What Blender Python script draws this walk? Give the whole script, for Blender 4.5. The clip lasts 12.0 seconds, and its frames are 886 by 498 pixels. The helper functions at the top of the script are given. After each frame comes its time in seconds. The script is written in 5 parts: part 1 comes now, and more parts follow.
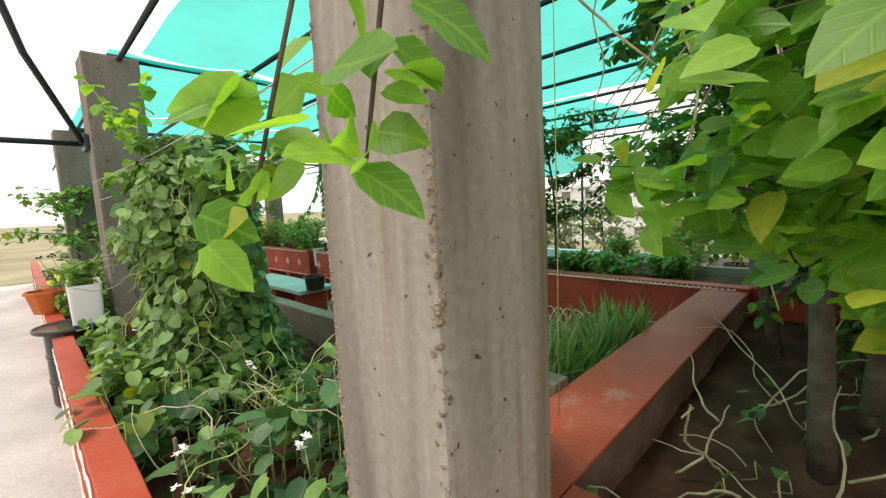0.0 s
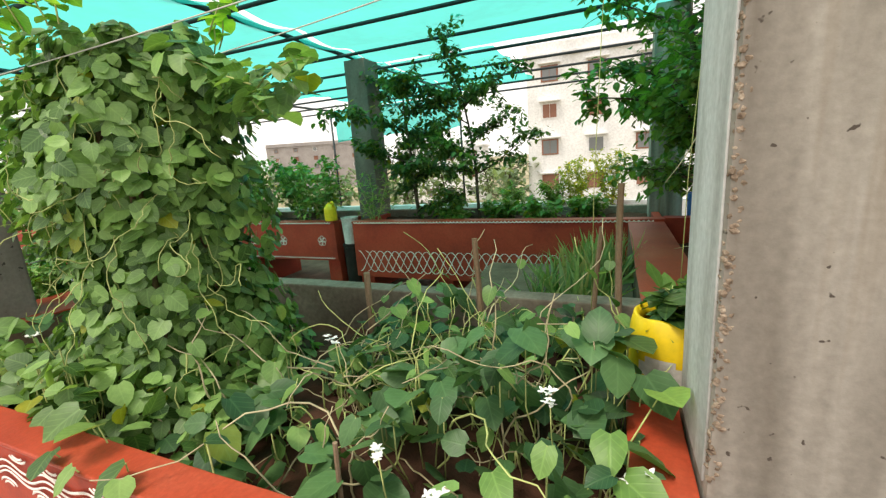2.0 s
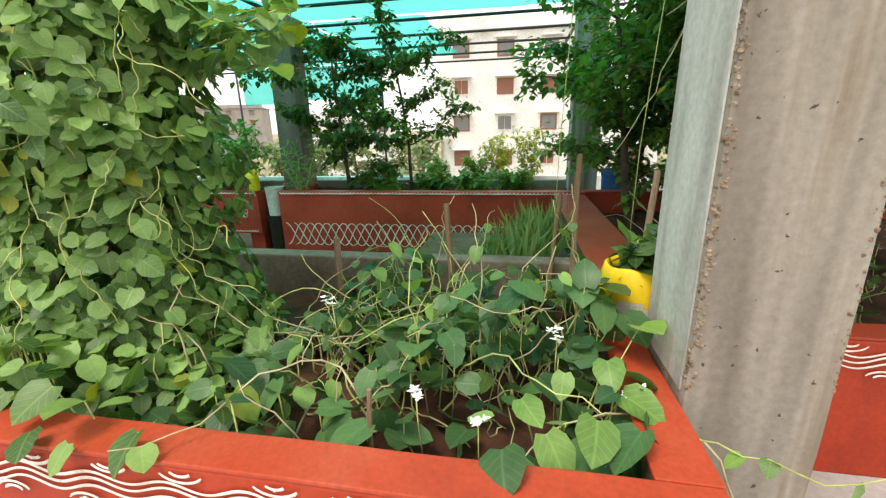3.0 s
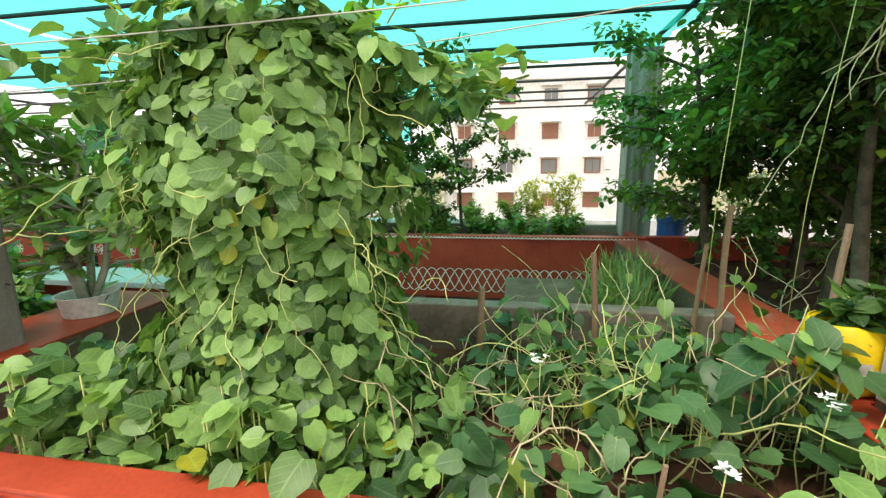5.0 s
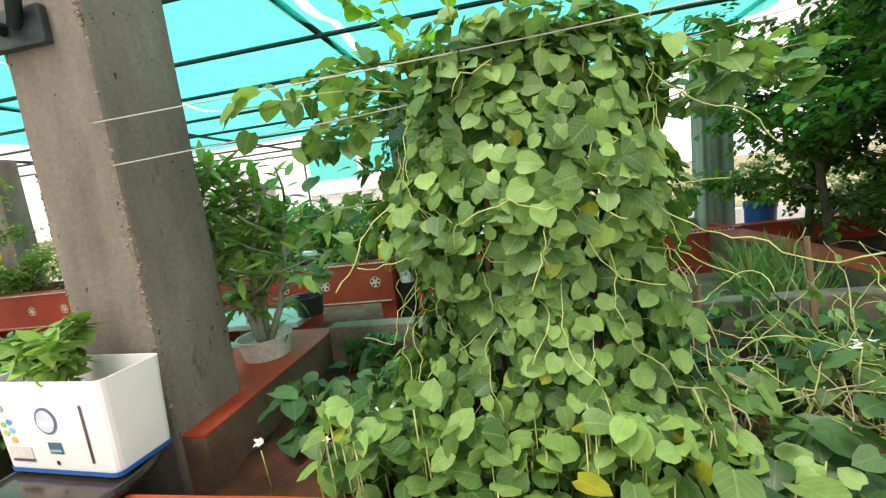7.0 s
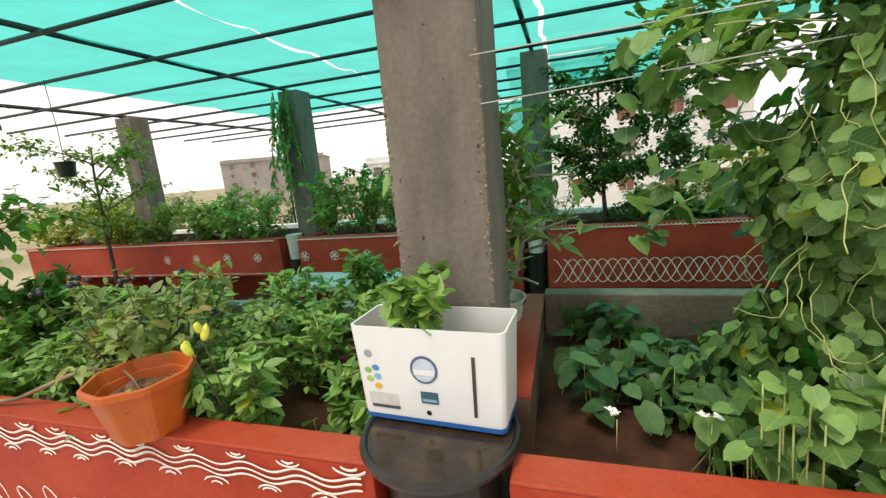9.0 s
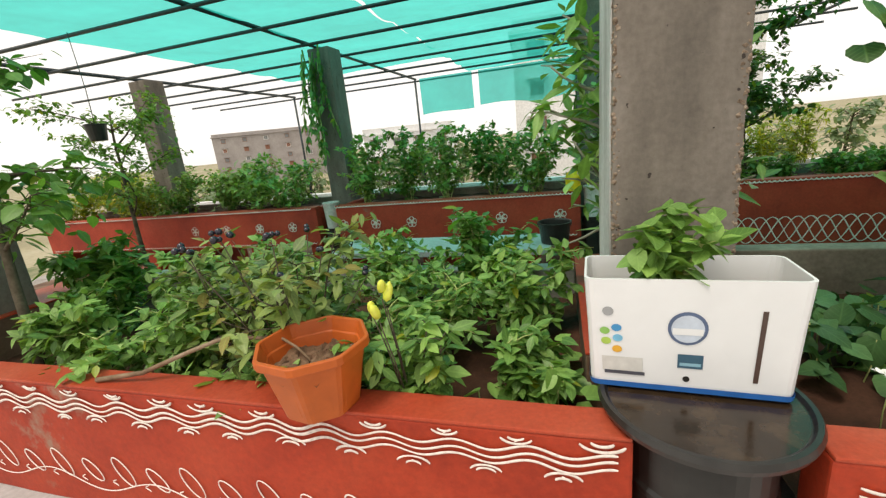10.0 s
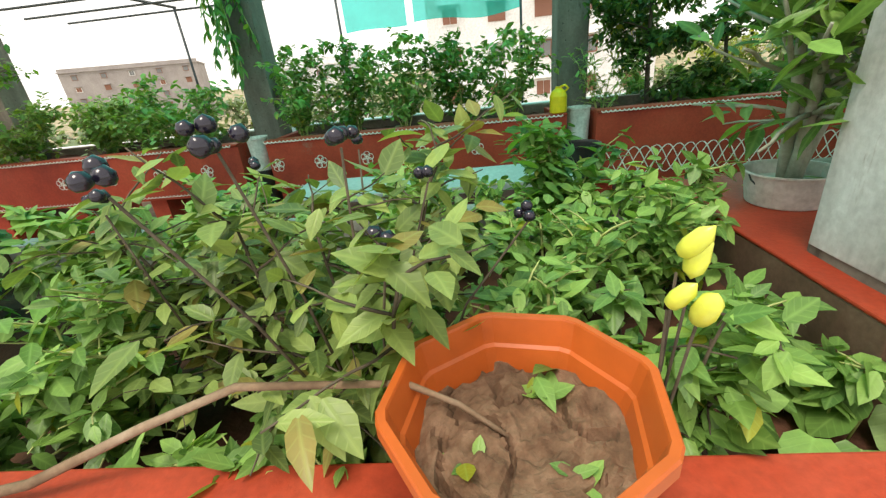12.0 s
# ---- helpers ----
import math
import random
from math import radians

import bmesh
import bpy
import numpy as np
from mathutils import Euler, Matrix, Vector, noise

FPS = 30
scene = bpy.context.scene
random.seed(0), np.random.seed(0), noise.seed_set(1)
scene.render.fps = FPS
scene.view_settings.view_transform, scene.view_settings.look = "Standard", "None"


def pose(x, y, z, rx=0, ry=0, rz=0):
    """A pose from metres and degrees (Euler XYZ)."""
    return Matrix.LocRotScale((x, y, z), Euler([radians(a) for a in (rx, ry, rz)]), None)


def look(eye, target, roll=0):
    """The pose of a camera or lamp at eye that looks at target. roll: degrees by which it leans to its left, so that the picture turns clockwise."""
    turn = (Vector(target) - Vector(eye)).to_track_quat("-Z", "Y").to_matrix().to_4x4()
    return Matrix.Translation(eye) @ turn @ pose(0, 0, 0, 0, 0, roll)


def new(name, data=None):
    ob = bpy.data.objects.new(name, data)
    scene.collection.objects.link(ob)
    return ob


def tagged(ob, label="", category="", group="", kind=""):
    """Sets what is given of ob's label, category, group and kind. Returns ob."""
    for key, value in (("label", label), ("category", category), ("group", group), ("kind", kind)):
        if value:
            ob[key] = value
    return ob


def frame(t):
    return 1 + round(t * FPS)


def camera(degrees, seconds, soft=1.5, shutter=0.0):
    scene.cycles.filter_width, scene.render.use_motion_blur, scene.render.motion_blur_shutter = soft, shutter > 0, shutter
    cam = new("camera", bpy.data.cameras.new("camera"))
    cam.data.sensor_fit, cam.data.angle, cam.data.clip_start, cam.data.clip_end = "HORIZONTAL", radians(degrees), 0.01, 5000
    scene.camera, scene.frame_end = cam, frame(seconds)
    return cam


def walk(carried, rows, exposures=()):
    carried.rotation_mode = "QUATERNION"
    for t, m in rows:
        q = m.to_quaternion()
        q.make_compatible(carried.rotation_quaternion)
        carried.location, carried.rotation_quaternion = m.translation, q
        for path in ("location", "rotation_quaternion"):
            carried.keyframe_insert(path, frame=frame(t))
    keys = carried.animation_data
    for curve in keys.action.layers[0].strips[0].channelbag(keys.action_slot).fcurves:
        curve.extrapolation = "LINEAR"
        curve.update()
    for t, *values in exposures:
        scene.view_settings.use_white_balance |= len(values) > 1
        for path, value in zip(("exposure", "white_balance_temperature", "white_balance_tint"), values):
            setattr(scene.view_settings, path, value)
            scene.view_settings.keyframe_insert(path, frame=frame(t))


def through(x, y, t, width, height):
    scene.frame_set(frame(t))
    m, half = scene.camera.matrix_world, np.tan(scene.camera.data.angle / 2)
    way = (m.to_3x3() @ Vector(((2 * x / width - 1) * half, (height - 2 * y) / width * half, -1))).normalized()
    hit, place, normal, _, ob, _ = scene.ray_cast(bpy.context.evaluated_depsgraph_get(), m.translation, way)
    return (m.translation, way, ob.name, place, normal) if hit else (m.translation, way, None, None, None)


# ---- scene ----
cam = camera(94.00, 12.0, soft=1.3)
PATH = [
    (0, 0.646, -0.464, 1.416, -6.21, 2.86, 44.26),
    (0.5, 0.408, -0.539, 1.399, -9.59, 4.49, 41.90),
    (1, 0.148, -0.717, 1.391, -10.86, 6.26, 28.77),
    (1.5, -0.093, -0.874, 1.386, -11.22, 3.77, 28.44),
    (2, -0.361, -0.881, 1.322, -12.33, 3.91, 22.14),
    (2.5, -0.604, -0.931, 1.301, -16.51, 2.24, 15.85),
    (2.7, -0.601, -0.987, 1.296, -17.13, 0.18, 11.93),
    (4.3, -1.051, -1.108, 1.347, -9.33, 3.55, 6.64),
    (4.5, -1.139, -1.086, 1.349, -10.66, 4.07, 6.24),
    (5, -1.351, -1.101, 1.342, -10.68, 0.67, 9.45),
    (5.5, -1.589, -1.192, 1.367, -9.95, 2.88, 8.55),
    (6, -1.791, -1.248, 1.371, -10.21, 2.70, 8.02),
    (6.5, -2.090, -1.206, 1.357, -8.27, 6.18, 10.24),
    (6.7, -2.171, -1.196, 1.356, -7.76, 7.01, 9.55),
    (8.3, -2.856, -1.444, 1.426, -11.30, 3.89, 13.01),
    (8.5, -3.023, -1.416, 1.397, -10.54, 4.12, 15.91),
    (9, -3.336, -1.329, 1.397, -11.14, 5.04, 16.08),
    (9.5, -3.687, -1.357, 1.365, -11.39, 5.07, 15.15),
    (10, -4.054, -1.321, 1.326, -14.90, 5.73, 15.32),
    (10.5, -4.310, -1.149, 1.268, -16.90, 5.42, 18.12),
    (11, -4.490, -0.923, 1.196, -19.62, 5.06, 16.23),
    (11.5, -4.640, -0.801, 1.172, -23.8, 5.40, 11.70),
    (12, -4.822, -0.735, 1.145, -23.90, 5.52, 2.96),
]
walk(cam, [(t, pose(x, y, z, 90 + pitch, roll, yaw)) for t, x, y, z, pitch, roll, yaw in PATH], [(0, 0.5, 7300, 10), (2.5, 0.65, 7300, 10), (4.5, 0.86, 7300, 10), (6.5, 0.86, 7300, 10), (8.5, 0.42, 7300, 10), (10, 0.22, 7300, 10), (11, 0.52, 7300, 10), (12, 0.7, 7300, 10)])

# ---- world and sun: a bright overcast sky ----
SUN_EL, SUN_AZ = 66.0, 212.0
world = bpy.data.worlds.new("sky")
scene.world = world
world.use_nodes = True
wn = world.node_tree.nodes
wl = world.node_tree.links
sky = wn.new("ShaderNodeTexSky")
sky.sky_type = "NISHITA"
sky.sun_disc = False
sky.sun_elevation = radians(SUN_EL)
sky.sun_rotation = radians(SUN_AZ)
sky.air_density, sky.dust_density, sky.ozone_density = 1.0, 1.0, 1.0
grey = wn.new("ShaderNodeHueSaturation")
grey.inputs["Saturation"].default_value = 0.18
wl.new(sky.outputs["Color"], grey.inputs["Color"])
cloud = wn.new("ShaderNodeMix")
cloud.data_type = "RGBA"
cloud.inputs["Factor"].default_value = 0.75
cloud.inputs["B"].default_value = (8.2, 8.3, 8.6, 1)
wl.new(grey.outputs["Color"], cloud.inputs["A"])
wl.new(cloud.outputs["Result"], wn["Background"].inputs["Color"])
wn["Background"].inputs["Strength"].default_value = 0.13
sun = new("sun", bpy.data.lights.new("sun", "SUN"))
sun.data.energy, sun.data.angle, sun.data.color = 1.6, radians(20), (1.0, 0.96, 0.9)
sun.matrix_world = look((-5.3, -4.3, 14), (-2, 1, 0))


# ---- materials ----
def mat(name, rough=0.8, spec=0.3):
    m = bpy.data.materials.new(name)
    m.use_nodes = True
    n, l = m.node_tree.nodes, m.node_tree.links
    b = n["Principled BSDF"]
    b.inputs["Roughness"].default_value = rough
    b.inputs["Specular IOR Level"].default_value = spec
    return m, n, l, b


def noise_node(n, l, scale, detail=5, rough=0.6, vec=None):
    t = n.new("ShaderNodeTexNoise")
    t.inputs["Scale"].default_value = scale
    t.inputs["Detail"].default_value = detail
    t.inputs["Roughness"].default_value = rough
    if vec is not None:
        l.new(vec, t.inputs["Vector"])
    return t


def ramp(n, l, src, stops):
    r = n.new("ShaderNodeValToRGB")
    e = r.color_ramp.elements
    while len(e) < len(stops):
        e.new(0.5)
    for k, (p, c) in zip(e, stops):
        k.position, k.color = p, (*c, 1)
    l.new(src, r.inputs["Fac"])
    return r


def mixc(n, l, fac, a, b, mode="MIX"):
    m = n.new("ShaderNodeMix")
    m.data_type, m.blend_type = "RGBA", mode
    for s, v in ((m.inputs["Factor"], fac), (m.inputs["A"], a), (m.inputs["B"], b)):
        if isinstance(v, (int, float)):
            s.default_value = v
        elif isinstance(v, tuple):
            s.default_value = (*v, 1)
        else:
            l.new(v, s)
    return m.outputs["Result"]


def bump(n, l, b, height, strength=0.3, dist=0.01):
    k = n.new("ShaderNodeBump")
    k.inputs["Strength"].default_value = strength
    k.inputs["Distance"].default_value = dist
    l.new(height, k.inputs["Height"])
    l.new(k.outputs["Normal"], b.inputs["Normal"])


def coords(n, l, scale=(1, 1, 1)):
    c = n.new("ShaderNodeNewGeometry")
    m = n.new("ShaderNodeMapping")
    m.inputs["Scale"].default_value = scale
    l.new(c.outputs["Position"], m.inputs["Vector"])
    return m.outputs["Vector"]


def surface(name, dark, mid, light, scale=3.0, fine=60.0, rough=0.8, strength=0.35, stretch=(1, 1, 1), spec=0.3, stain=None, pits=None, detail=6):
    """Paint, plaster, soil and the like: two scales of variation and a fine relief."""
    m, n, l, b = mat(name, rough, spec)
    v = coords(n, l, stretch)
    big = noise_node(n, l, scale, detail, 0.62, v)
    small = noise_node(n, l, fine, 4, 0.6, coords(n, l))
    r = ramp(n, l, big.outputs["Fac"], [(0.3, dark), (0.5, mid), (0.72, light)])
    g = ramp(n, l, small.outputs["Fac"], [(0.3, (0.72, 0.72, 0.72)), (0.7, (1.15, 1.15, 1.15))])
    c = mixc(n, l, 0.6, r.outputs["Color"], g.outputs["Color"], "MULTIPLY")
    if stain:
        s = noise_node(n, l, stain[1], detail + 2, 0.7 if detail > 3 else 0.5, v)
        f = ramp(n, l, s.outputs["Fac"], [(stain[2] - (0 if detail > 3 else 0.06), (0, 0, 0)), (stain[2] + 0.08, (1, 1, 1))])
        c = mixc(n, l, f.outputs["Color"], c, stain[0])
    if pits:
        d = noise_node(n, l, pits[1], 2, 0.5, coords(n, l))
        f = ramp(n, l, d.outputs["Fac"], [(pits[2], (0, 0, 0)), (pits[2] + 0.03, (1, 1, 1))])
        c = mixc(n, l, f.outputs["Color"], c, pits[0])
    l.new(c, b.inputs["Base Color"])
    bump(n, l, b, small.outputs["Fac"], strength, 0.004)
    return m


def plain(name, color, rough=0.5, metal=0.0, spec=0.4, vary=0.12, scale=25):
    m, n, l, b = mat(name, rough, spec)
    t = noise_node(n, l, scale, 5, 0.6, coords(n, l))
    lo = tuple(max(0, c * (1 - vary)) for c in color)
    hi = tuple(c * (1 + vary) for c in color)
    r = ramp(n, l, t.outputs["Fac"], [(0.3, lo), (0.7, hi)])
    l.new(r.outputs["Color"], b.inputs["Base Color"])
    b.inputs["Metallic"].default_value = metal
    return m


def leaf_mat(name, dark, light, yellow=(0.3, 0.33, 0.03), share=0.06, rough=0.42, through=0.35):
    """A leaf: every leaf its own green, paler midrib and veins, light shining through."""
    m, n, l, b = mat(name, rough, 0.42)
    geo = n.new("ShaderNodeNewGeometry")
    info = n.new("ShaderNodeObjectInfo")
    add = n.new("ShaderNodeMath")
    l.new(geo.outputs["Random Per Island"], add.inputs[0])
    l.new(info.outputs["Random"], add.inputs[1])
    fr = n.new("ShaderNodeMath")
    fr.operation = "FRACT"
    l.new(add.outputs["Value"], fr.inputs[0])
    r = ramp(n, l, fr.outputs["Value"], [(0.0, dark), (0.55, tuple((a + c) / 2 for a, c in zip(dark, light))), (1 - share, light), (1 - share + 0.01, yellow)])
    uv = n.new("ShaderNodeUVMap")
    sep = n.new("ShaderNodeSeparateXYZ")
    l.new(uv.outputs["UV"], sep.inputs["Vector"])
    av = n.new("ShaderNodeMath")
    av.operation = "ABSOLUTE"
    l.new(sep.outputs["Y"], av.inputs[0])
    rib = ramp(n, l, av.outputs["Value"], [(0.0, (1, 1, 1)), (0.05, (0, 0, 0))])
    w = n.new("ShaderNodeTexWave")
    w.inputs["Scale"].default_value = 1.6
    w.inputs["Distortion"].default_value = 0.6
    skew = n.new("ShaderNodeMath")
    skew.operation = "MULTIPLY_ADD"
    skew.inputs[1].default_value = -0.9
    l.new(av.outputs["Value"], skew.inputs[0])
    l.new(sep.outputs["X"], skew.inputs[2])
    comb = n.new("ShaderNodeCombineXYZ")
    l.new(skew.outputs["Value"], comb.inputs["X"])
    l.new(comb.outputs["Vector"], w.inputs["Vector"])
    vein = ramp(n, l, w.outputs["Fac"], [(0.86, (0, 0, 0)), (1.0, (0.5, 0.5, 0.5))])
    lines = mixc(n, l, 1.0, rib.outputs["Color"], vein.outputs["Color"], "LIGHTEN")
    pale = tuple(min(1, c * 1.5 + 0.03) for c in light)
    fac = n.new("ShaderNodeMath")
    fac.operation = "MULTIPLY"
    fac.inputs[1].default_value = 0.2
    l.new(lines, fac.inputs[0])
    blot = noise_node(n, l, 28, 4, 0.6, coords(n, l))
    bl = ramp(n, l, blot.outputs["Fac"], [(0.3, (0.7, 0.75, 0.7)), (0.7, (1.2, 1.15, 1.1))])
    c0 = mixc(n, l, 0.7, r.outputs["Color"], bl.outputs["Color"], "MULTIPLY")
    c = mixc(n, l, fac.outputs["Value"], c0, pale)
    l.new(c, b.inputs["Base Color"])
    tr = n.new("ShaderNodeBsdfTranslucent")
    bright = mixc(n, l, 1.0, c, (1.5, 1.6, 0.7), "MULTIPLY")
    l.new(bright, tr.inputs["Color"])
    mx = n.new("ShaderNodeMixShader")
    mx.inputs["Fac"].default_value = through
    l.new(b.outputs["BSDF"], mx.inputs[1])
    l.new(tr.outputs["BSDF"], mx.inputs[2])
    l.new(mx.outputs["Shader"], n["Material Output"].inputs["Surface"])
    bump(n, l, b, lines, 0.25, 0.002)
    return m


RED = surface("red_oxide_paint", (0.29, 0.027, 0.011), (0.41, 0.043, 0.016), (0.47, 0.062, 0.024), 2.2, 55, 0.55, 0.25, stain=((0.33, 0.20, 0.14), 1.7, 0.62))
REDTOP = surface("red_oxide_paint_worn", (0.32, 0.038, 0.017), (0.43, 0.058, 0.025), (0.46, 0.095, 0.05), 1.6, 70, 0.5, 0.25, stain=((0.40, 0.22, 0.17), 1.3, 0.64))
DARKRED = surface("dark_red_paint", (0.29, 0.036, 0.02), (0.42, 0.052, 0.026), (0.49, 0.075, 0.038), 2.0, 50, 0.6, 0.25, stain=((0.26, 0.15, 0.11), 1.6, 0.66))
INNER = surface("muddy_plaster", (0.10, 0.06, 0.04), (0.17, 0.10, 0.065), (0.26, 0.17, 0.12), 3.0, 60, 0.9, 0.5)
CONCRETE = surface("pillar_concrete", (0.15, 0.128, 0.105), (0.31, 0.28, 0.245), (0.49, 0.465, 0.42), 1.6, 45, 0.85, 0.35, (4.5, 4.5, 0.28), stain=((0.17, 0.125, 0.085), 1.7, 0.56), pits=((0.07, 0.055, 0.045), 38, 0.70), detail=2)
CONCRETE_DARK = surface("brown_concrete", (0.12, 0.105, 0.09), (0.19, 0.165, 0.14), (0.27, 0.24, 0.21), 2.0, 50, 0.88, 0.35, (2.0, 2.0, 0.6), stain=((0.09, 0.075, 0.06), 2.6, 0.62), pits=((0.05, 0.04, 0.035), 34, 0.70))
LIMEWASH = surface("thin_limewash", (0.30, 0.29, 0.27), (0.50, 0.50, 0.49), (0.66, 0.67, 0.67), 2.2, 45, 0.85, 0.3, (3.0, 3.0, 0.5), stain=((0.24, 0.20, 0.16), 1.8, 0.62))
GRAVEL = surface("exposed_aggregate", (0.09, 0.06, 0.042), (0.25, 0.185, 0.135), (0.46, 0.38, 0.30), 45, 120, 0.9, 0.8)
CEMENT = surface("grey_cement", (0.22, 0.21, 0.19), (0.34, 0.32, 0.29), (0.46, 0.44, 0.40), 2.5, 40, 0.85, 0.35, stain=((0.15, 0.13, 0.10), 2.0, 0.64))
CEMENT_DIRTY = surface("muddy_grey_cement", (0.11, 0.085, 0.065), (0.20, 0.165, 0.13), (0.30, 0.26, 0.21), 2.5, 40, 0.9, 0.4)
FLOORM = surface("pale_terrace_cement", (0.34, 0.33, 0.32), (0.48, 0.47, 0.46), (0.60, 0.59, 0.58), 0.8, 35, 0.6, 0.25, stain=((0.25, 0.23, 0.21), 1.1, 0.64))
FIELD = surface("dry_field", (0.22, 0.20, 0.12), (0.34, 0.30, 0.19), (0.42, 0.38, 0.27), 0.05, 2.0, 0.95, 0.2, stain=((0.09, 0.13, 0.05), 0.06, 0.56))
SOIL = surface("red_brown_soil", (0.036, 0.016, 0.009), (0.075, 0.031, 0.018), (0.14, 0.06, 0.034), 4.0, 70, 0.95, 0.9)
CLAY = surface("dry_brown_clay", (0.10, 0.055, 0.032), (0.19, 0.11, 0.066), (0.29, 0.18, 0.115), 22, 110, 0.95, 0.9)
WHITEPAINT = plain("white_chalk_paint", (0.74, 0.65, 0.59), 0.8, vary=0.2, scale=60)
PIPE = plain("dark_painted_steel", (0.035, 0.05, 0.055), 0.45, 0.3, vary=0.3)
WIRE = plain("pale_string", (0.5, 0.5, 0.46), 0.7)
ORANGE = plain("orange_plastic", (0.50, 0.105, 0.018), 0.42, spec=0.4, vary=0.16, scale=9)
WHITEPL = plain("white_plastic", (0.80, 0.81, 0.82), 0.28, spec=0.5, vary=0.03, scale=8)
BLUEPL = plain("blue_plastic", (0.02, 0.13, 0.42), 0.35)
BLACKPL = plain("black_plastic", (0.022, 0.02, 0.018), 0.32, spec=0.5, vary=0.4, scale=12)
MURKY = surface("dark_wet_lid", (0.014, 0.009, 0.005), (0.034, 0.021, 0.012), (0.07, 0.045, 0.025), 8, 70, 0.14, 0.1, spec=0.5)
YELLOW = plain("yellow_plastic", (0.80, 0.56, 0.02), 0.4, vary=0.12)
WOOD = surface("grey_weathered_wood", (0.12, 0.075, 0.045), (0.24, 0.16, 0.10), (0.38, 0.29, 0.21), 6, 80, 0.9, 0.5, (1, 1, 0.15))
TWIG = plain("dry_twig", (0.47, 0.40, 0.25), 0.85, vary=0.35, scale=14)
VINE = plain("green_vine_stem", (0.40, 0.44, 0.16), 0.6, vary=0.4, scale=14)
BARK = surface("grey_brown_bark", (0.05, 0.04, 0.03), (0.10, 0.08, 0.055), (0.17, 0.14, 0.10), 10, 70, 0.95, 0.7)
PALEBARK = surface("pale_smooth_bark", (0.22, 0.22, 0.16), (0.36, 0.36, 0.28), (0.48, 0.47, 0.38), 9, 60, 0.7, 0.3)
PETAL = plain("white_petal", (0.85, 0.85, 0.82), 0.5)
PEPPER = plain("yellow_pepper_skin", (0.74, 0.78, 0.11), 0.25, spec=0.5, vary=0.15)
DARKPEPPER = plain("black_pepper_skin", (0.012, 0.010, 0.022), 0.18, spec=0.6)
FACADE = surface("white_facade", (0.70, 0.70, 0.71), (0.79, 0.79, 0.80), (0.85, 0.85, 0.86), 0.4, 6, 0.85, 0.1)
FACADE2 = surface("brown_grey_facade", (0.30, 0.27, 0.265), (0.36, 0.33, 0.325), (0.42, 0.39, 0.38), 0.3, 5, 0.85, 0.1)
GLASSDARK = plain("dark_window", (0.20, 0.21, 0.22), 0.15, spec=0.6)
SHUTTER = plain("brown_shutter", (0.28, 0.13, 0.09), 0.6)

BEAN = leaf_mat("bean_leaf", (0.038, 0.105, 0.026), (0.28, 0.47, 0.145), share=0.02, through=0.28)
# darker copy of the bean leaf: shade low in the bed put into its colour
BEAN_SHADED = leaf_mat("shaded_bean_leaf", (0.028, 0.08, 0.03), (0.115, 0.24, 0.085), share=0.02, through=0.22)
CHILI = leaf_mat("chilli_leaf", (0.09, 0.20, 0.045), (0.29, 0.48, 0.12), share=0.03, through=0.25)
OLIVE = leaf_mat("bronze_pepper_leaf", (0.09, 0.15, 0.045), (0.32, 0.42, 0.12), (0.26, 0.22, 0.06), share=0.10, through=0.25)
BRIGHT = leaf_mat("bright_shrub_leaf", (0.09, 0.24, 0.028), (0.30, 0.53, 0.09), (0.48, 0.5, 0.08), share=0.05, through=0.52)
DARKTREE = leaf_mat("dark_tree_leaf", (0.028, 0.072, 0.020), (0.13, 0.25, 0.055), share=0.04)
TREE = leaf_mat("tree_leaf", (0.058, 0.160, 0.032), (0.160, 0.334, 0.065), share=0.03)
GRASS = leaf_mat("grass_blade", (0.08, 0.16, 0.05), (0.23, 0.33, 0.12), (0.32, 0.27, 0.12), share=0.2)
YGREEN = leaf_mat("yellow_green_leaf", (0.16, 0.26, 0.03), (0.36, 0.42, 0.05), (0.5, 0.45, 0.04), share=0.15)
# far trees: air haze mixed into the leaf greens, paler and greyer
HAZY = leaf_mat("haze_paled_leaf", (0.13, 0.20, 0.12), (0.22, 0.30, 0.18), share=0.02)


def net_mat():
    m, n, l, b = mat("teal_shade_net", 0.9, 0.1)
    t = noise_node(n, l, 1.2, 5, 0.6, coords(n, l))
    r = ramp(n, l, t.outputs["Fac"], [(0.35, (0.004, 0.43, 0.37)), (0.65, (0.010, 0.60, 0.53))])
    l.new(r.outputs["Color"], b.inputs["Base Color"])
    tl = n.new("ShaderNodeBsdfTranslucent")
    l.new(r.outputs["Color"], tl.inputs["Color"])
    tp = n.new("ShaderNodeBsdfTransparent")
    tp.inputs["Color"].default_value = (0.30, 0.95, 0.90, 1)
    a = n.new("ShaderNodeMixShader")
    a.inputs["Fac"].default_value = 0.72
    l.new(b.outputs["BSDF"], a.inputs[1])
    l.new(tl.outputs["BSDF"], a.inputs[2])
    c = n.new("ShaderNodeMixShader")
    c.inputs["Fac"].default_value = 0.40
    l.new(a.outputs["Shader"], c.inputs[1])
    l.new(tp.outputs["BSDF"], c.inputs[2])
    l.new(c.outputs["Shader"], n["Material Output"].inputs["Surface"])
    return m


NET = net_mat()


# ---- building helpers ----
def mesh_of(verts, faces, uvs=None, smooth=False):
    me = bpy.data.meshes.new("mesh")
    me.from_pydata([tuple(v) for v in verts], [], [tuple(f) for f in faces])
    if smooth:
        me.polygons.foreach_set("use_smooth", [True] * len(me.polygons))
    me.update()
    return me


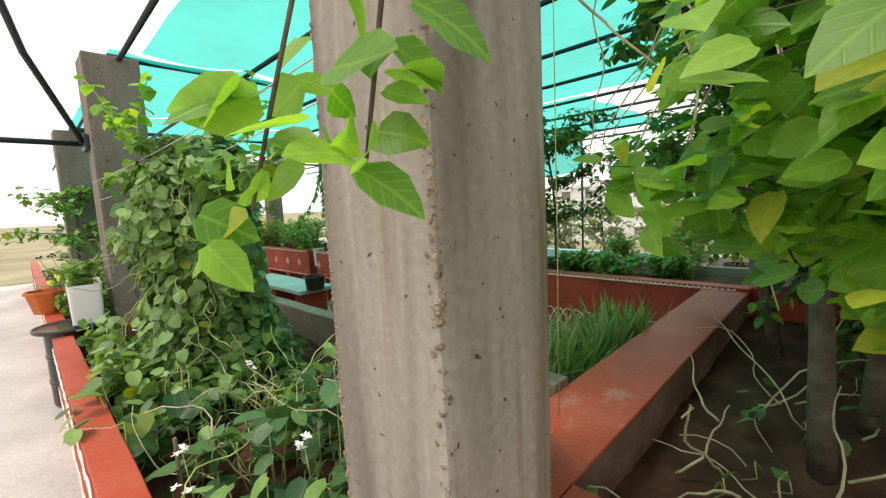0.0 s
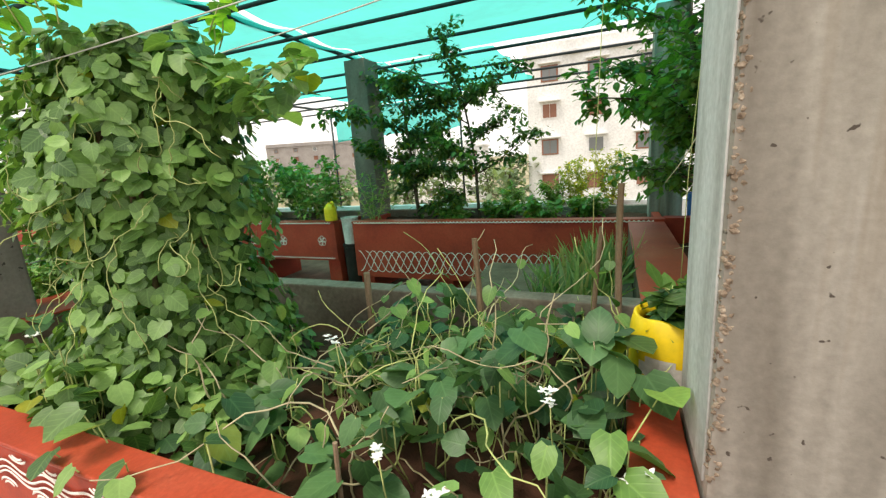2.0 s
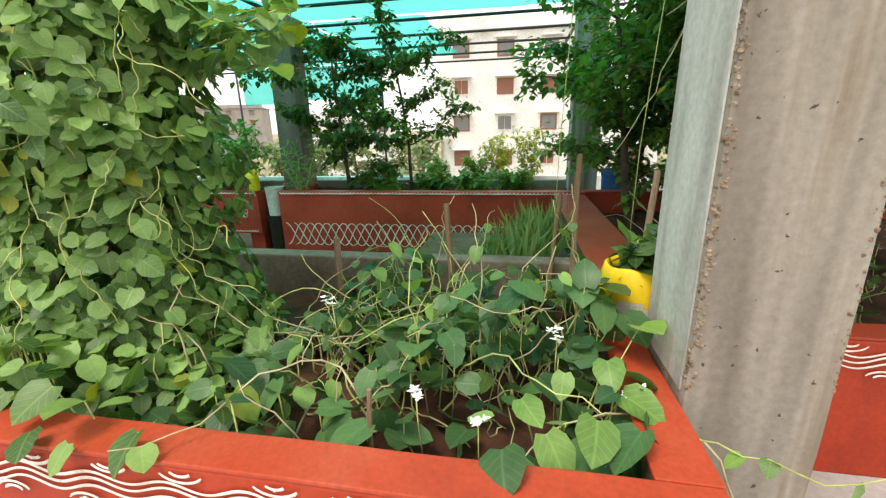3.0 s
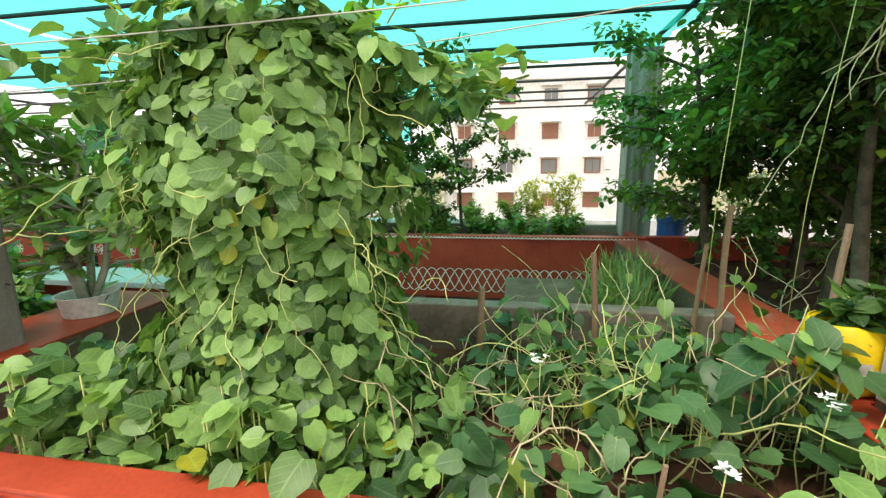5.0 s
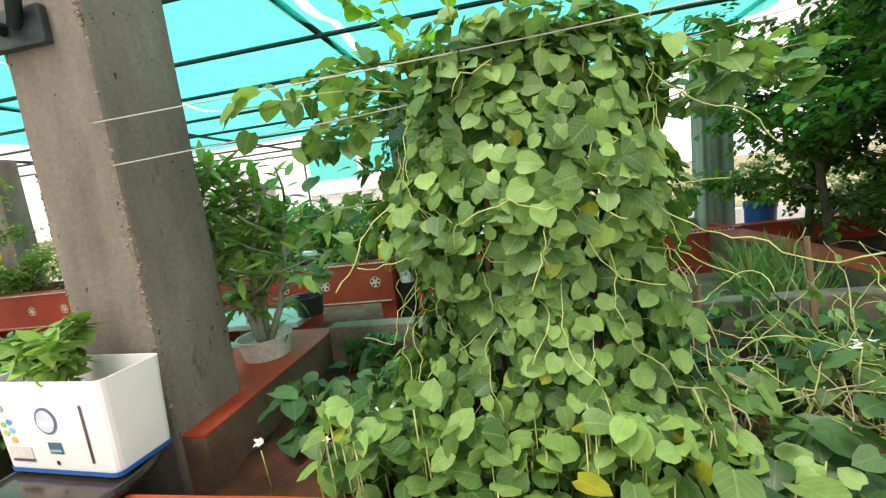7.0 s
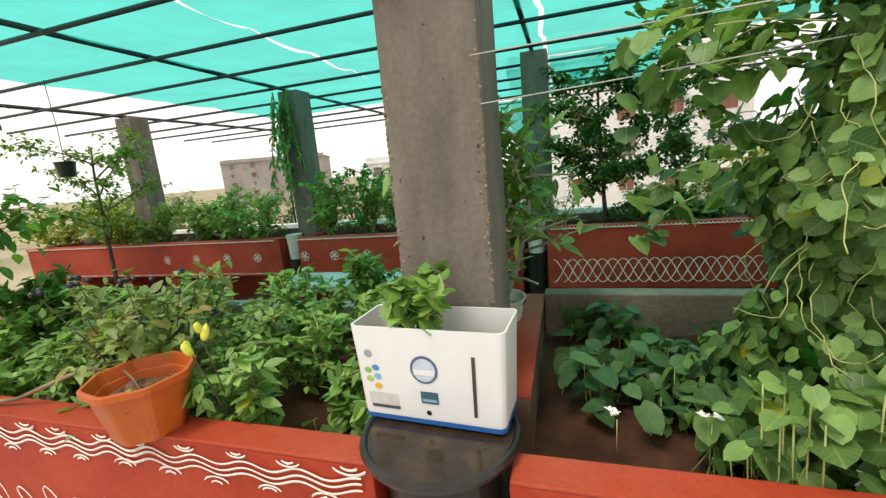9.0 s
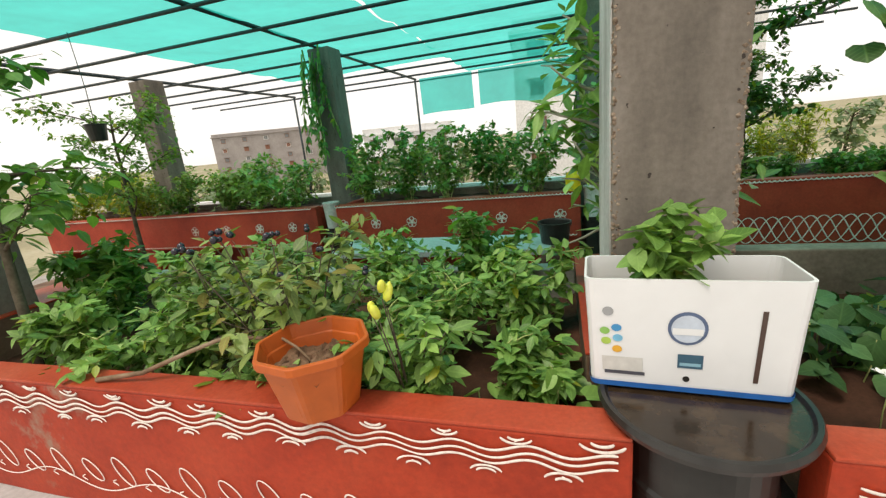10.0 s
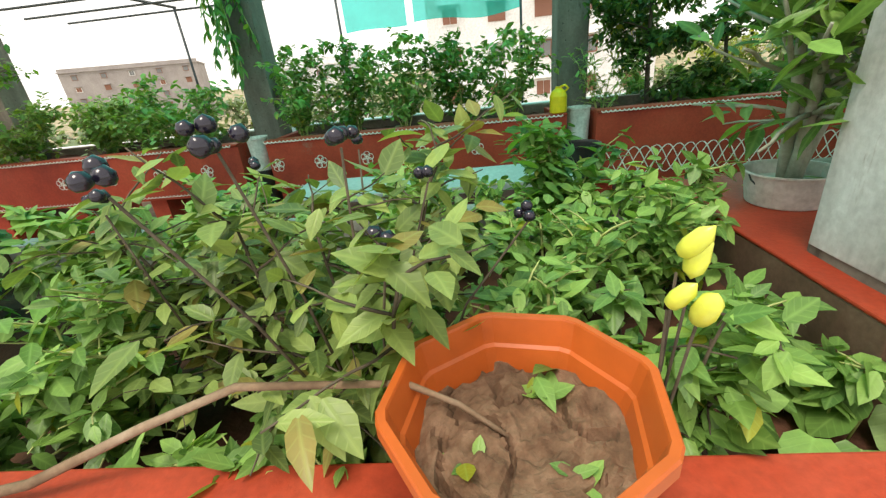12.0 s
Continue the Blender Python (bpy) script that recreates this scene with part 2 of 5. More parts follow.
def to_mesh(bm, smooth=False):
    me = bpy.data.meshes.new("mesh")
    bmesh.ops.recalc_face_normals(bm, faces=bm.faces)
    bm.to_mesh(me)
    bm.free()
    if smooth:
        me.polygons.foreach_set("use_smooth", [True] * len(me.polygons))
    return me


def part(name, data, material, parent=None, label="", m=None):
    if isinstance(data, bmesh.types.BMesh):
        data = to_mesh(data)
    if not data.materials:
        data.materials.append(material)
    ob = new(name, data)
    if m is not None:
        ob.matrix_basis = m
    if parent is not None:
        ob.parent = parent
    return tagged(ob, label)


def empty(name, x=0, y=0, z=0, rz=0, **tags):
    ob = new(name)
    ob.matrix_basis = pose(x, y, z, 0, 0, rz)
    return tagged(ob, **tags)


def box_bm(x0, x1, y0, y1, z0, z1, bevel=0.0):
    bm = bmesh.new()
    bmesh.ops.create_cube(bm, size=1)
    for v in bm.verts:
        v.co = ((x0 + x1) / 2 + v.co.x * (x1 - x0), (y0 + y1) / 2 + v.co.y * (y1 - y0), (z0 + z1) / 2 + v.co.z * (z1 - z0))
    if bevel:
        bmesh.ops.bevel(bm, geom=bm.edges[:], offset=bevel, segments=2, affect="EDGES", profile=0.6)
    return bm


def rough_box(x0, x1, y0, y1, z0, z1, bevel=0.01, step=0.12, amp=0.004):
    """A plastered block: cut along its length and slightly uneven."""
    bm = box_bm(x0, x1, y0, y1, z0, z1, bevel)
    for axis, a, b in ((0, x0, x1), (1, y0, y1), (2, z0, z1)):
        k = min(60, int((b - a) / step))
        for i in range(1, k):
            co = [0, 0, 0]
            no = [0, 0, 0]
            co[axis], no[axis] = a + (b - a) * i / k, 1
            bmesh.ops.bisect_plane(bm, geom=bm.verts[:] + bm.edges[:] + bm.faces[:], plane_co=co, plane_no=no)
    for v in bm.verts:
        q = v.co * 3.1
        v.co += amp * Vector((noise.noise(q), noise.noise(q + Vector((9, 0, 0))), noise.noise(q + Vector((0, 9, 0)))))
    return bm


def tube(pts, r, sides=6, r2=None):
    """Vertices and faces of a tube along pts, from radius r to r2."""
    pts = [Vector(p) for p in pts]
    r2 = r if r2 is None else r2
    verts, faces = [], []
    for i, p in enumerate(pts):
        d = (pts[min(i + 1, len(pts) - 1)] - pts[max(i - 1, 0)]).normalized()
        a = d.orthogonal().normalized() if i == 0 else (a - d * a.dot(d)).normalized()
        b = d.cross(a)
        k = r + (r2 - r) * i / (len(pts) - 1)
        verts += [p + k * (math.cos(2 * math.pi * j / sides) * a + math.sin(2 * math.pi * j / sides) * b) for j in range(sides)]
    for i in range(len(pts) - 1):
        for j in range(sides):
            q, w = i * sides + j, i * sides + (j + 1) % sides
            faces.append((q, w, w + sides, q + sides))
    faces.append(tuple(range(sides))[::-1])
    faces.append(tuple(range(len(verts) - sides, len(verts))))
    return verts, faces


def tubes(list_of):
    verts, faces = [], []
    for v, f in list_of:
        o = len(verts)
        verts += v
        faces += [tuple(i + o for i in q) for q in f]
    return mesh_of(verts, faces, smooth=True)


def lathe(profile, sides=32, cap=True):
    verts, faces = [], []
    for r, z in profile:
        verts += [(r * math.cos(2 * math.pi * j / sides), r * math.sin(2 * math.pi * j / sides), z) for j in range(sides)]
    for i in range(len(profile) - 1):
        for j in range(sides):
            a, b = i * sides + j, i * sides + (j + 1) % sides
            faces.append((a, b, b + sides, a + sides))
    if cap:
        faces.append(tuple(range(sides))[::-1])
        faces.append(tuple(range(len(verts) - sides, len(verts))))
    return mesh_of(verts, faces)


def wander(start, direction, length, n=8, bend=0.25, droop=0.0, rng=random):
    p, d = Vector(start), Vector(direction).normalized()
    out = [p.copy()]
    for _ in range(n):
        d = (d + bend * Vector((rng.uniform(-1, 1), rng.uniform(-1, 1), rng.uniform(-1, 1))) - Vector((0, 0, droop / n))).normalized()
        p = p + d * (length / n)
        out.append(p.copy())
    return out


# leaf outlines: along the midrib, and to each side; x along, y across
MIDRIB = (0.0, 0.22, 0.48, 0.75, 1.0)
HEART = (MIDRIB, ((-0.09, 0.25), (0.13, 0.46), (0.44, 0.50), (0.78, 0.31)))
OVAL = (MIDRIB, ((0.06, 0.12), (0.28, 0.28), (0.55, 0.29), (0.82, 0.15)))
BROAD = (MIDRIB, ((0.0, 0.16), (0.22, 0.36), (0.52, 0.37), (0.82, 0.18)))
NARROW = (MIDRIB, ((0.06, 0.09), (0.28, 0.225), (0.55, 0.235), (0.82, 0.11)))
LANCE = (MIDRIB, ((0.08, 0.05), (0.28, 0.14), (0.55, 0.155), (0.82, 0.07)))
BLADE = (MIDRIB, ((0.05, 0.03), (0.3, 0.04), (0.55, 0.035), (0.82, 0.016)))
LEAF_SIDE = ((0, 1, 6), (0, 6, 5), (1, 2, 7), (1, 7, 6), (2, 3, 8), (2, 8, 7), (3, 4, 8))
LEAF_TRIS = np.array(LEAF_SIDE + tuple(tuple(k if k < 5 else k + 4 for k in f[::-1]) for f in LEAF_SIDE))
LEAF_N = 13


def leaf_base(shape):
    mid, side = shape
    return np.array([(u, 0) for u in mid] + list(side) + [(u, -w) for u, w in side])


def leaves_mesh(pos, axis, up, size, shape=HEART, rng=None, fold=0.15, curl=0.18):
    """All leaves of one plant as one mesh: places, pointing directions, upward sides and lengths."""
    rng = rng or np.random.default_rng(1)
    n = len(pos)
    x = axis / np.linalg.norm(axis, axis=1, keepdims=True)
    y = np.cross(up, x)
    y /= np.linalg.norm(y, axis=1, keepdims=True) + 1e-9
    z = np.cross(x, y)
    f = rng.uniform(0.0, 2 * fold, n)[:, None]
    c = rng.uniform(-0.3, 1.9, n)[:, None] * curl
    wid = rng.uniform(0.8, 1.15, n)[:, None]
    u, w = leaf_base(shape)[:, 0][None], leaf_base(shape)[:, 1][None]
    hz = f * np.abs(w) - c * u * u + 0.05 * rng.normal(size=(n, LEAF_N)) * np.abs(w)
    s = np.asarray(size)[:, None, None]
    co = pos[:, None] + s * (u[..., None] * x[:, None] + (w * wid)[..., None] * y[:, None] + hz[..., None] * z[:, None])
    tris = (LEAF_TRIS[None] + LEAF_N * np.arange(n)[:, None, None]).reshape(-1)
    me = bpy.data.meshes.new("leaves")
    me.vertices.add(LEAF_N * n)
    me.vertices.foreach_set("co", co.reshape(-1).astype(np.float32))
    k = len(tris)
    me.loops.add(k)
    me.loops.foreach_set("vertex_index", tris.astype(np.int32))
    me.polygons.add(k // 3)
    me.polygons.foreach_set("loop_start", np.arange(0, k, 3, dtype=np.int32))
    me.polygons.foreach_set("use_smooth", np.ones(k // 3, dtype=bool))
    me.update(calc_edges=True)
    uv = me.uv_layers.new(name="UVMap")
    b = leaf_base(shape)
    uv.data.foreach_set("uv", b[tris % LEAF_N].reshape(-1).astype(np.float32))
    return me


def unit(rng, n):
    v = rng.normal(size=(n, 3))
    return v / np.linalg.norm(v, axis=1, keepdims=True)


def leaf_set(pos, out, rng, size, droop=0.5, jitter=0.5, shape=HEART, spread=0.35, fold=0.15, curl=0.18, face=None):
    """Leaves at pos that point along out, hang by droop and differ by jitter."""
    n = len(pos)
    ax = out + jitter * unit(rng, n) + np.array([0, 0, -droop])
    upv = out * 0.6 + np.array([0, 0, 1.0]) + 0.55 * jitter * unit(rng, n)
    if face is not None:
        upv = np.array(face) + 0.45 * unit(rng, n)
    s = size * rng.uniform(1 - spread, 1 + spread, n)
    return leaves_mesh(pos, ax, upv, s, shape, rng, fold, curl)


def shrub(name, x, y, z, height, radius, count, size, material, shape=OVAL, stems=5, seed=1, droop=0.5, bark=VINE, thick=0.008, label="", category="plant", group="", low=0.25, lean=(0, 0)):
    """A bushy plant: stems that branch, and leaves in whorls along the twigs."""
    rng, rr = np.random.default_rng(seed), random.Random(seed)
    plant = empty(name, x, y, z, label=label, category=category, group=group)
    pos, out = [], []
    twigs_all, fine = [], []
    for s in range(stems):
        a = 2 * math.pi * (s + rr.random()) / stems
        tilt = rr.uniform(0.15, 0.9) * radius / max(height, 0.1)
        d = (math.cos(a) * tilt + lean[0], math.sin(a) * tilt + lean[1], 1)
        main = wander((0.02 * math.cos(a), 0.02 * math.sin(a), -0.03), d, height * rr.uniform(0.75, 1.0), 8, 0.12, 0, rr)
        twigs = [(main, thick, thick * 0.4)]
        for k in range(2, 9):
            for _ in range(2):
                b = rr.random() * 6.283
                tw = wander(main[k], (math.cos(b), math.sin(b), rr.uniform(0.1, 0.9)), radius * rr.uniform(0.35, 0.8) * (1.15 - 0.06 * k), 5, 0.22, 0.2, rr)
                twigs.append((tw, thick * 0.45, thick * 0.2))
        part("stem", tubes([tube(main, thick, 6, thick * 0.4)]), bark, plant)
        fine += [tube(p, r, 4, r2) for p, r, r2 in twigs[1:]]
        twigs_all += [t[0] for t in twigs]
    tagged(part("twig_work", tubes(fine), bark, plant), kind="stuff")
    per = max(1, count // sum(len(t) for t in twigs_all))
    for t in twigs_all:
        for i in range(1, len(t)):
            if t[i].z < low * height * rr.random() * 1.2:
                continue
            for _ in range(per + (rr.random() < (count / sum(len(q) for q in twigs_all)) % 1)):
                f = rr.random()
                p = t[i - 1].lerp(t[i], f)
                b = rr.random() * 6.283
                pos.append(p + Vector((rr.uniform(-1, 1), rr.uniform(-1, 1), rr.uniform(-1, 1))) * size * 0.3)
                d = (t[i] - t[i - 1]).normalized()
                out.append(d * 0.3 + Vector((math.cos(b), math.sin(b), 0.25)))
    pos, out = np.array(pos), np.array(out)
    ob = part("foliage", leaf_set(pos, out, rng, size, droop, 0.8, shape), material, plant)
    tagged(ob, kind="stuff")
    return plant


def leaf_parts(plant, pos, out, rng, size, material, shape=HEART, droop=0.6, kinds=6, face=None):
    """Large leaves that can be told apart, each an object on one of a few shared meshes."""
    one = [leaves_mesh(np.zeros((1, 3)), np.array([[1.0, 0, 0]]), np.array([[0, 0, 1.0]]), [1.0], shape, np.random.default_rng(50 + k)) for k in range(kinds)]
    for me in one:
        me.materials.append(material)
    for p, o in zip(pos, out):
        ax = Vector(o) + 0.45 * Vector(rng.normal(size=3)) * 0.6 + Vector((0, 0, -droop))
        ax.normalize()
        upv = Vector(o) * 0.6 + Vector((0, 0, 1)) + Vector(rng.normal(size=3)) * 0.25
        if face is not None:
            upv = Vector(face) + Vector(rng.normal(size=3)) * 0.3
        yv = upv.cross(ax).normalized()
        zv = ax.cross(yv)
        m = Matrix((ax, yv, zv)).transposed().to_4x4()
        m.translation = Vector(p)
        ob = new("leaf", one[int(rng.integers(kinds))])
        ob.matrix_basis = m @ Matrix.Scale(size * rng.uniform(0.7, 1.3), 4)
        ob.parent = plant

# ---- structure ----
WALL_TOP, YI, YO = 0.575, -0.274, -0.391
P1X, P2X = 0.0, -3.744
YS, ZS = 3.65, 0.60
AISLE = -0.40
ROOF = 2.74


def setting(name, bm, material, label, category):
    return tagged(part(name, bm, material), label, category, kind="structure")


# ground to the horizon, and the terrace that the garden stands on
bm = bmesh.new()
bmesh.ops.create_grid(bm, x_segments=40, y_segments=40, size=2500)
for v in bm.verts:
    v.co.z = -6.5
setting("ground", bm, FIELD, "dry pale field below the terrace", "ground")
setting("floor", rough_box(-13.5, 8, -4.5, 1.2, -0.8, 0.0, 0.01, 1.2, 0.002), FLOORM, "pale smooth cement terrace floor", "floor")
setting("floor_aisle", rough_box(-13.5, 8, 1.205, 7.2, -0.8, AISLE, 0.01, 1.2, 0.002), CEMENT, "grey cement floor of a sunken aisle", "floor")


def bed_wall(name, x0, x1, label, YO=YO, YI=YI):
    """A plastered bed wall along the walk: red face, worn red top, with a muddy inner side."""
    w = empty(name, label=label, category="wall", kind="structure")
    part("outer_face", rough_box(x0, x1, YO, YI - 0.006, 0, WALL_TOP - 0.012, 0.008), RED, w)
    part("coping", rough_box(x0 + 0.002, x1 - 0.002, YO - 0.002, YI, WALL_TOP - 0.012, WALL_TOP, 0.005, 0.1, 0.003), REDTOP, w)
    part("inner_face", rough_box(x0 + 0.004, x1 - 0.004, YI - 0.006, YI - 0.001, 0.2, WALL_TOP - 0.014, 0.001, 0.3, 0.001), INNER, w)
    return w


wall_r = bed_wall("wall_front_far_right", 0.094, 5.0, "red-painted garden bed wall with white wave painting", 0.47, 0.59)
wall_a = bed_wall("wall_front_right", -3.50, -0.182, "red-painted garden bed wall with white wave painting")
wall_b = bed_wall("wall_front_left", -12.5, -3.90, "red-painted garden bed wall with white wave painting")


def divider(name, x0, x1, y0, y1, label, top=WALL_TOP):
    w = empty(name, label=label, category="wall", kind="structure")
    part("body", rough_box(x0, x1, y0, y1, AISLE if y1 > 1.5 else 0, top - 0.012, 0.006), INNER, w)
    part("coping", rough_box(x0 - 0.003, x1 + 0.003, y0, y1, top - 0.012, top, 0.005, 0.15, 0.003), REDTOP, w)
    return w


divider("wall_divider_one", -0.23, 0.09, 0.36, 3.64, "low red-topped divider wall between garden beds")
divider("wall_divider_front", -0.315, -0.182, YI + 0.001, 0.357, "narrow red-topped wall strip beside the concrete pillar")
divider("wall_divider_two", -3.99, -3.48, 0.02, 1.2, "low red-topped divider wall between garden beds")
divider("wall_divider_three", -7.7, -7.25, YI + 0.001, 1.15, "low red-topped divider wall between garden beds")
setting("wall_bed_rear_right", rough_box(-3.475, -0.235, 1.08, 1.2, 0, 0.61, 0.01), CEMENT_DIRTY, "low muddy grey wall closing the bed", "wall")
setting("wall_bed_rear_left", rough_box(-7.24, -3.995, 1.08, 1.2, 0, 0.52, 0.01), CEMENT, "low grey cement wall closing the bed", "wall")
setting("path", rough_box(-12.8, -0.24, 1.21, 7.0, AISLE, AISLE + 0.012, 0.002, 0.6, 0.002), INNER, "damp dark earth path between beds", "path")
setting("wall_bed_rear_far", rough_box(0.1, 5.0, 3.7, 3.85, AISLE, 0.6, 0.01), DARKRED, "dark red bed wall under trees", "wall")


def soil_bed(name, x0, x1, y0, y1, z, seed):
    bm = bmesh.new()
    nx, ny = int((x1 - x0) / 0.06), int((y1 - y0) / 0.06)
    bmesh.ops.create_grid(bm, x_segments=nx, y_segments=ny, size=0.5)
    for v in bm.verts:
        v.co.x = (x0 + x1) / 2 + v.co.x * (x1 - x0)
        v.co.y = (y0 + y1) / 2 + v.co.y * (y1 - y0)
        q = Vector((v.co.x * 2.2, v.co.y * 2.2, seed))
        v.co.z = z + 0.05 * noise.noise(q) + 0.03 * noise.noise(q * 4) + 0.015 * noise.noise(q * 11)
    return tagged(part(name, to_mesh(bm, True), SOIL), "loose red-brown soil in a raised bed", "soil", kind="stuff")


soil_bed("soil", -3.49, -0.225, YI - 0.004, 1.085, 0.36, 1)
soil_bed("soil", 0.085, 5.0, 0.585, 3.71, 0.36, 2)
soil_bed("soil", -7.26, -3.935, YI - 0.004, 1.085, 0.34, 3)
soil_bed("soil", -12.5, -7.69, YI - 0.004, 1.15, 0.34, 4)


def second_wall(name, x0, x1, bottom, seed):
    """A raised planting trough on blocks: red front, worn lace-edged coping, brown rear wall, floor slab."""
    w = empty(name, label="dark red raised planting trough with white painted lace edge", category="wall", kind="structure")
    y1 = YS + 1.0
    part("body", rough_box(x0, x1, YS, YS + 0.12, bottom, ZS - 0.03, 0.008, 0.2), DARKRED, w)
    part("coping", rough_box(x0, x1, YS - 0.015, YS + 0.13, ZS - 0.03, ZS, 0.008, 0.15, 0.004), REDTOP, w)
    part("rear_wall", rough_box(x0, x1, y1 - 0.1, y1, bottom, ZS + 0.02, 0.008, 0.3), CEMENT_DIRTY, w)
    for a, b in ((x0, x0 + 0.08), (x1 - 0.08, x1)):
        part("end_wall", rough_box(a, b, YS + 0.122, y1 - 0.102, bottom, ZS - 0.02, 0.006, 0.3), DARKRED, w)
    part("slab", rough_box(x0 + 0.082, x1 - 0.082, YS + 0.122, y1 - 0.102, bottom, bottom + 0.08, 0.004, 0.5), CEMENT_DIRTY, w)
    n = max(2, int((x1 - x0) / 0.9))
    for k in range(n):
        x = x0 + 0.12 + (x1 - x0 - 0.24) * k / (n - 1)
        part("block", rough_box(x - 0.1, x + 0.1, YS + 0.06, y1 - 0.1, AISLE + 0.012, bottom - 0.001, 0.006, 0.25), DARKRED, w)
    soil_bed("soil", x0 + 0.075, x1 - 0.075, YS + 0.115, y1 - 0.095, ZS - 0.08, seed)
    return w


wall_c = second_wall("wall_second_right", -3.56, 0.1, -0.15, 5)
wall_d = second_wall("wall_second_middle", -7.02, -3.85, 0.05, 6)
wall_e = second_wall("wall_second_left", -12.8, -7.33, 0.05, 7)
setting("wall_terrace_rear", rough_box(-13.3, 7.8, 6.85, 7.0, AISLE, 0.42, 0.01, 0.5), FACADE, "low white parapet wall at the terrace edge", "wall")


def painted(name, strokes, width, wall, y, label):
    """White chalk strokes on a wall face: flat ribbons that follow x, z points."""
    verts, faces = [], []
    for st in strokes:
        n = len(st)
        o = len(verts)
        for i, (x, z) in enumerate(st):
            a, b = st[max(i - 1, 0)], st[min(i + 1, n - 1)]
            dx, dz = b[0] - a[0], b[1] - a[1]
            k = math.hypot(dx, dz) or 1
            w = width * (0.8 + 0.35 * noise.noise(Vector((x * 9, z * 9, 0)))) * (0.55 if i in (0, n - 1) else 1)
            for s in (1, -1):
                verts.append((x - s * dz / k * w / 2, y, z + s * dx / k * w / 2))
            verts.append((x, y - 0.0025, z))
        for i in range(n - 1):
            q = o + 3 * i
            faces += [(q, q + 2, q + 5, q + 3), (q + 2, q + 1, q + 4, q + 5)]
    return part(name, mesh_of(verts, faces), WHITEPAINT, wall, label)


def wave_strokes(x0, x1, seed):
    rr = random.Random(seed)
    out = []
    for row, z in enumerate((0.512, 0.490, 0.468)):
        x, st = x0, []
        while x < x1:
            wob = 0.007 * noise.noise(Vector((x * 2.3, row * 0.6, seed))) + 0.004 * noise.noise(Vector((x * 7, row * 5, seed)))
            st.append((x, z + 0.013 * (1 + 0.5 * noise.noise(Vector((x * 1.7, 3, seed)))) * math.sin(2 * math.pi * x / 0.21 + 0.8 * noise.noise(Vector((x * 1.1, 8, seed)))) + wob))
            x += 0.012
        out.append(st)
    x = x0 + 0.05
    while x < x1 - 0.1:
        for side, z, k in ((1, 0.528, 0.158), (-1, 0.452, 0.053)):
            c = x + k + rr.uniform(-0.02, 0.02)
            z += rr.uniform(-0.006, 0.006)
            for rad in (0.05 * rr.uniform(0.75, 1.1), 0.028 * rr.uniform(0.7, 1.1)):
                out.append([(c + rad * math.cos(a) * 1.1, z + side * (0.030 - rad * 0.62 * math.sin(a))) for a in [math.pi * (0.12 + 0.76 * j / 8) for j in range(9)]])
            out.append([(c - 0.004, z + side * 0.012), (c + 0.004, z + side * 0.014)])
        x += 0.21
    return out


def loop_strokes(x0, x1):
    """Creeper with long loops and drop shapes, painted low on the wall."""
    out = [[(x0 + i * 0.02, 0.13 + 0.035 * math.sin((x0 + i * 0.02) * 11)) for i in range(int((x1 - x0) / 0.02))]]
    x = x0 + 0.08
    k = 0
    while x < x1 - 0.1:
        lean = 0.05
        out.append([(x + 0.035 * math.sin(t) + lean * (1 - math.cos(t)) * -0.6, 0.14 + 0.11 * (1 - math.cos(t)) / 2 * (1.15 if k % 2 else 0.9)) for t in [2 * math.pi * j / 22 for j in range(23)]])
        out.append([(x + 0.075 + 0.012 * math.cos(t), 0.13 + 0.03 * t / 6) for t in range(7)])
        x += 0.17
        k += 1
    return out


painted("wave_painting", wave_strokes(0.12, 2.6, 3), 0.0085, wall_r, 0.464, "white hand-painted wave lines")
painted("wave_painting", wave_strokes(-3.45, -0.2, 1), 0.0105, wall_a, YO - 0.006, "white hand-painted wave lines")
painted("wave_painting", wave_strokes(-9.0, -3.93, 2), 0.0105, wall_b, YO - 0.006, "white hand-painted wave lines")
painted("creeper_painting", loop_strokes(-9.0, -4.0), 0.007, wall_b, YO - 0.006, "white hand-painted creeper loops")
painted("creeper_painting", loop_strokes(-3.4, -0.2), 0.009, wall_a, YO - 0.006, "white hand-painted creeper loops")


def lattice(x0, x1, z0, z1, pitch=0.16):
    out = []
    n = int((x1 - x0) / pitch)
    for i in range(n):
        for s in (0, 1):
            for ph in (0, 0.5):
                xs = [x0 + (i + ph + j / 10) * pitch for j in range(11)]
                out.append([(x, z0 + (z1 - z0) * (0.5 - 0.5 * math.cos(math.pi * (j / 10 if s == 0 else 1 - j / 10)))) for j, x in enumerate(xs)])
    return out


def flower(x, z, r):
    out = []
    for k in range(5):
        a = 2 * math.pi * k / 5 + 0.3
        out.append([(x + r * (0.55 * math.cos(a) + 0.45 * math.cos(a + b)), z + r * (0.55 * math.sin(a) + 0.45 * math.sin(a + b))) for b in [2 * math.pi * j / 9 for j in range(10)]])
    return out


def lace(x0, x1, z, r=0.022):
    out = []
    x = x0
    while x < x1:
        out.append([(x + r * math.cos(a), z - r * 0.9 * math.sin(a)) for a in [math.pi * j / 6 for j in range(7)]])
        x += 2 * r
    return out


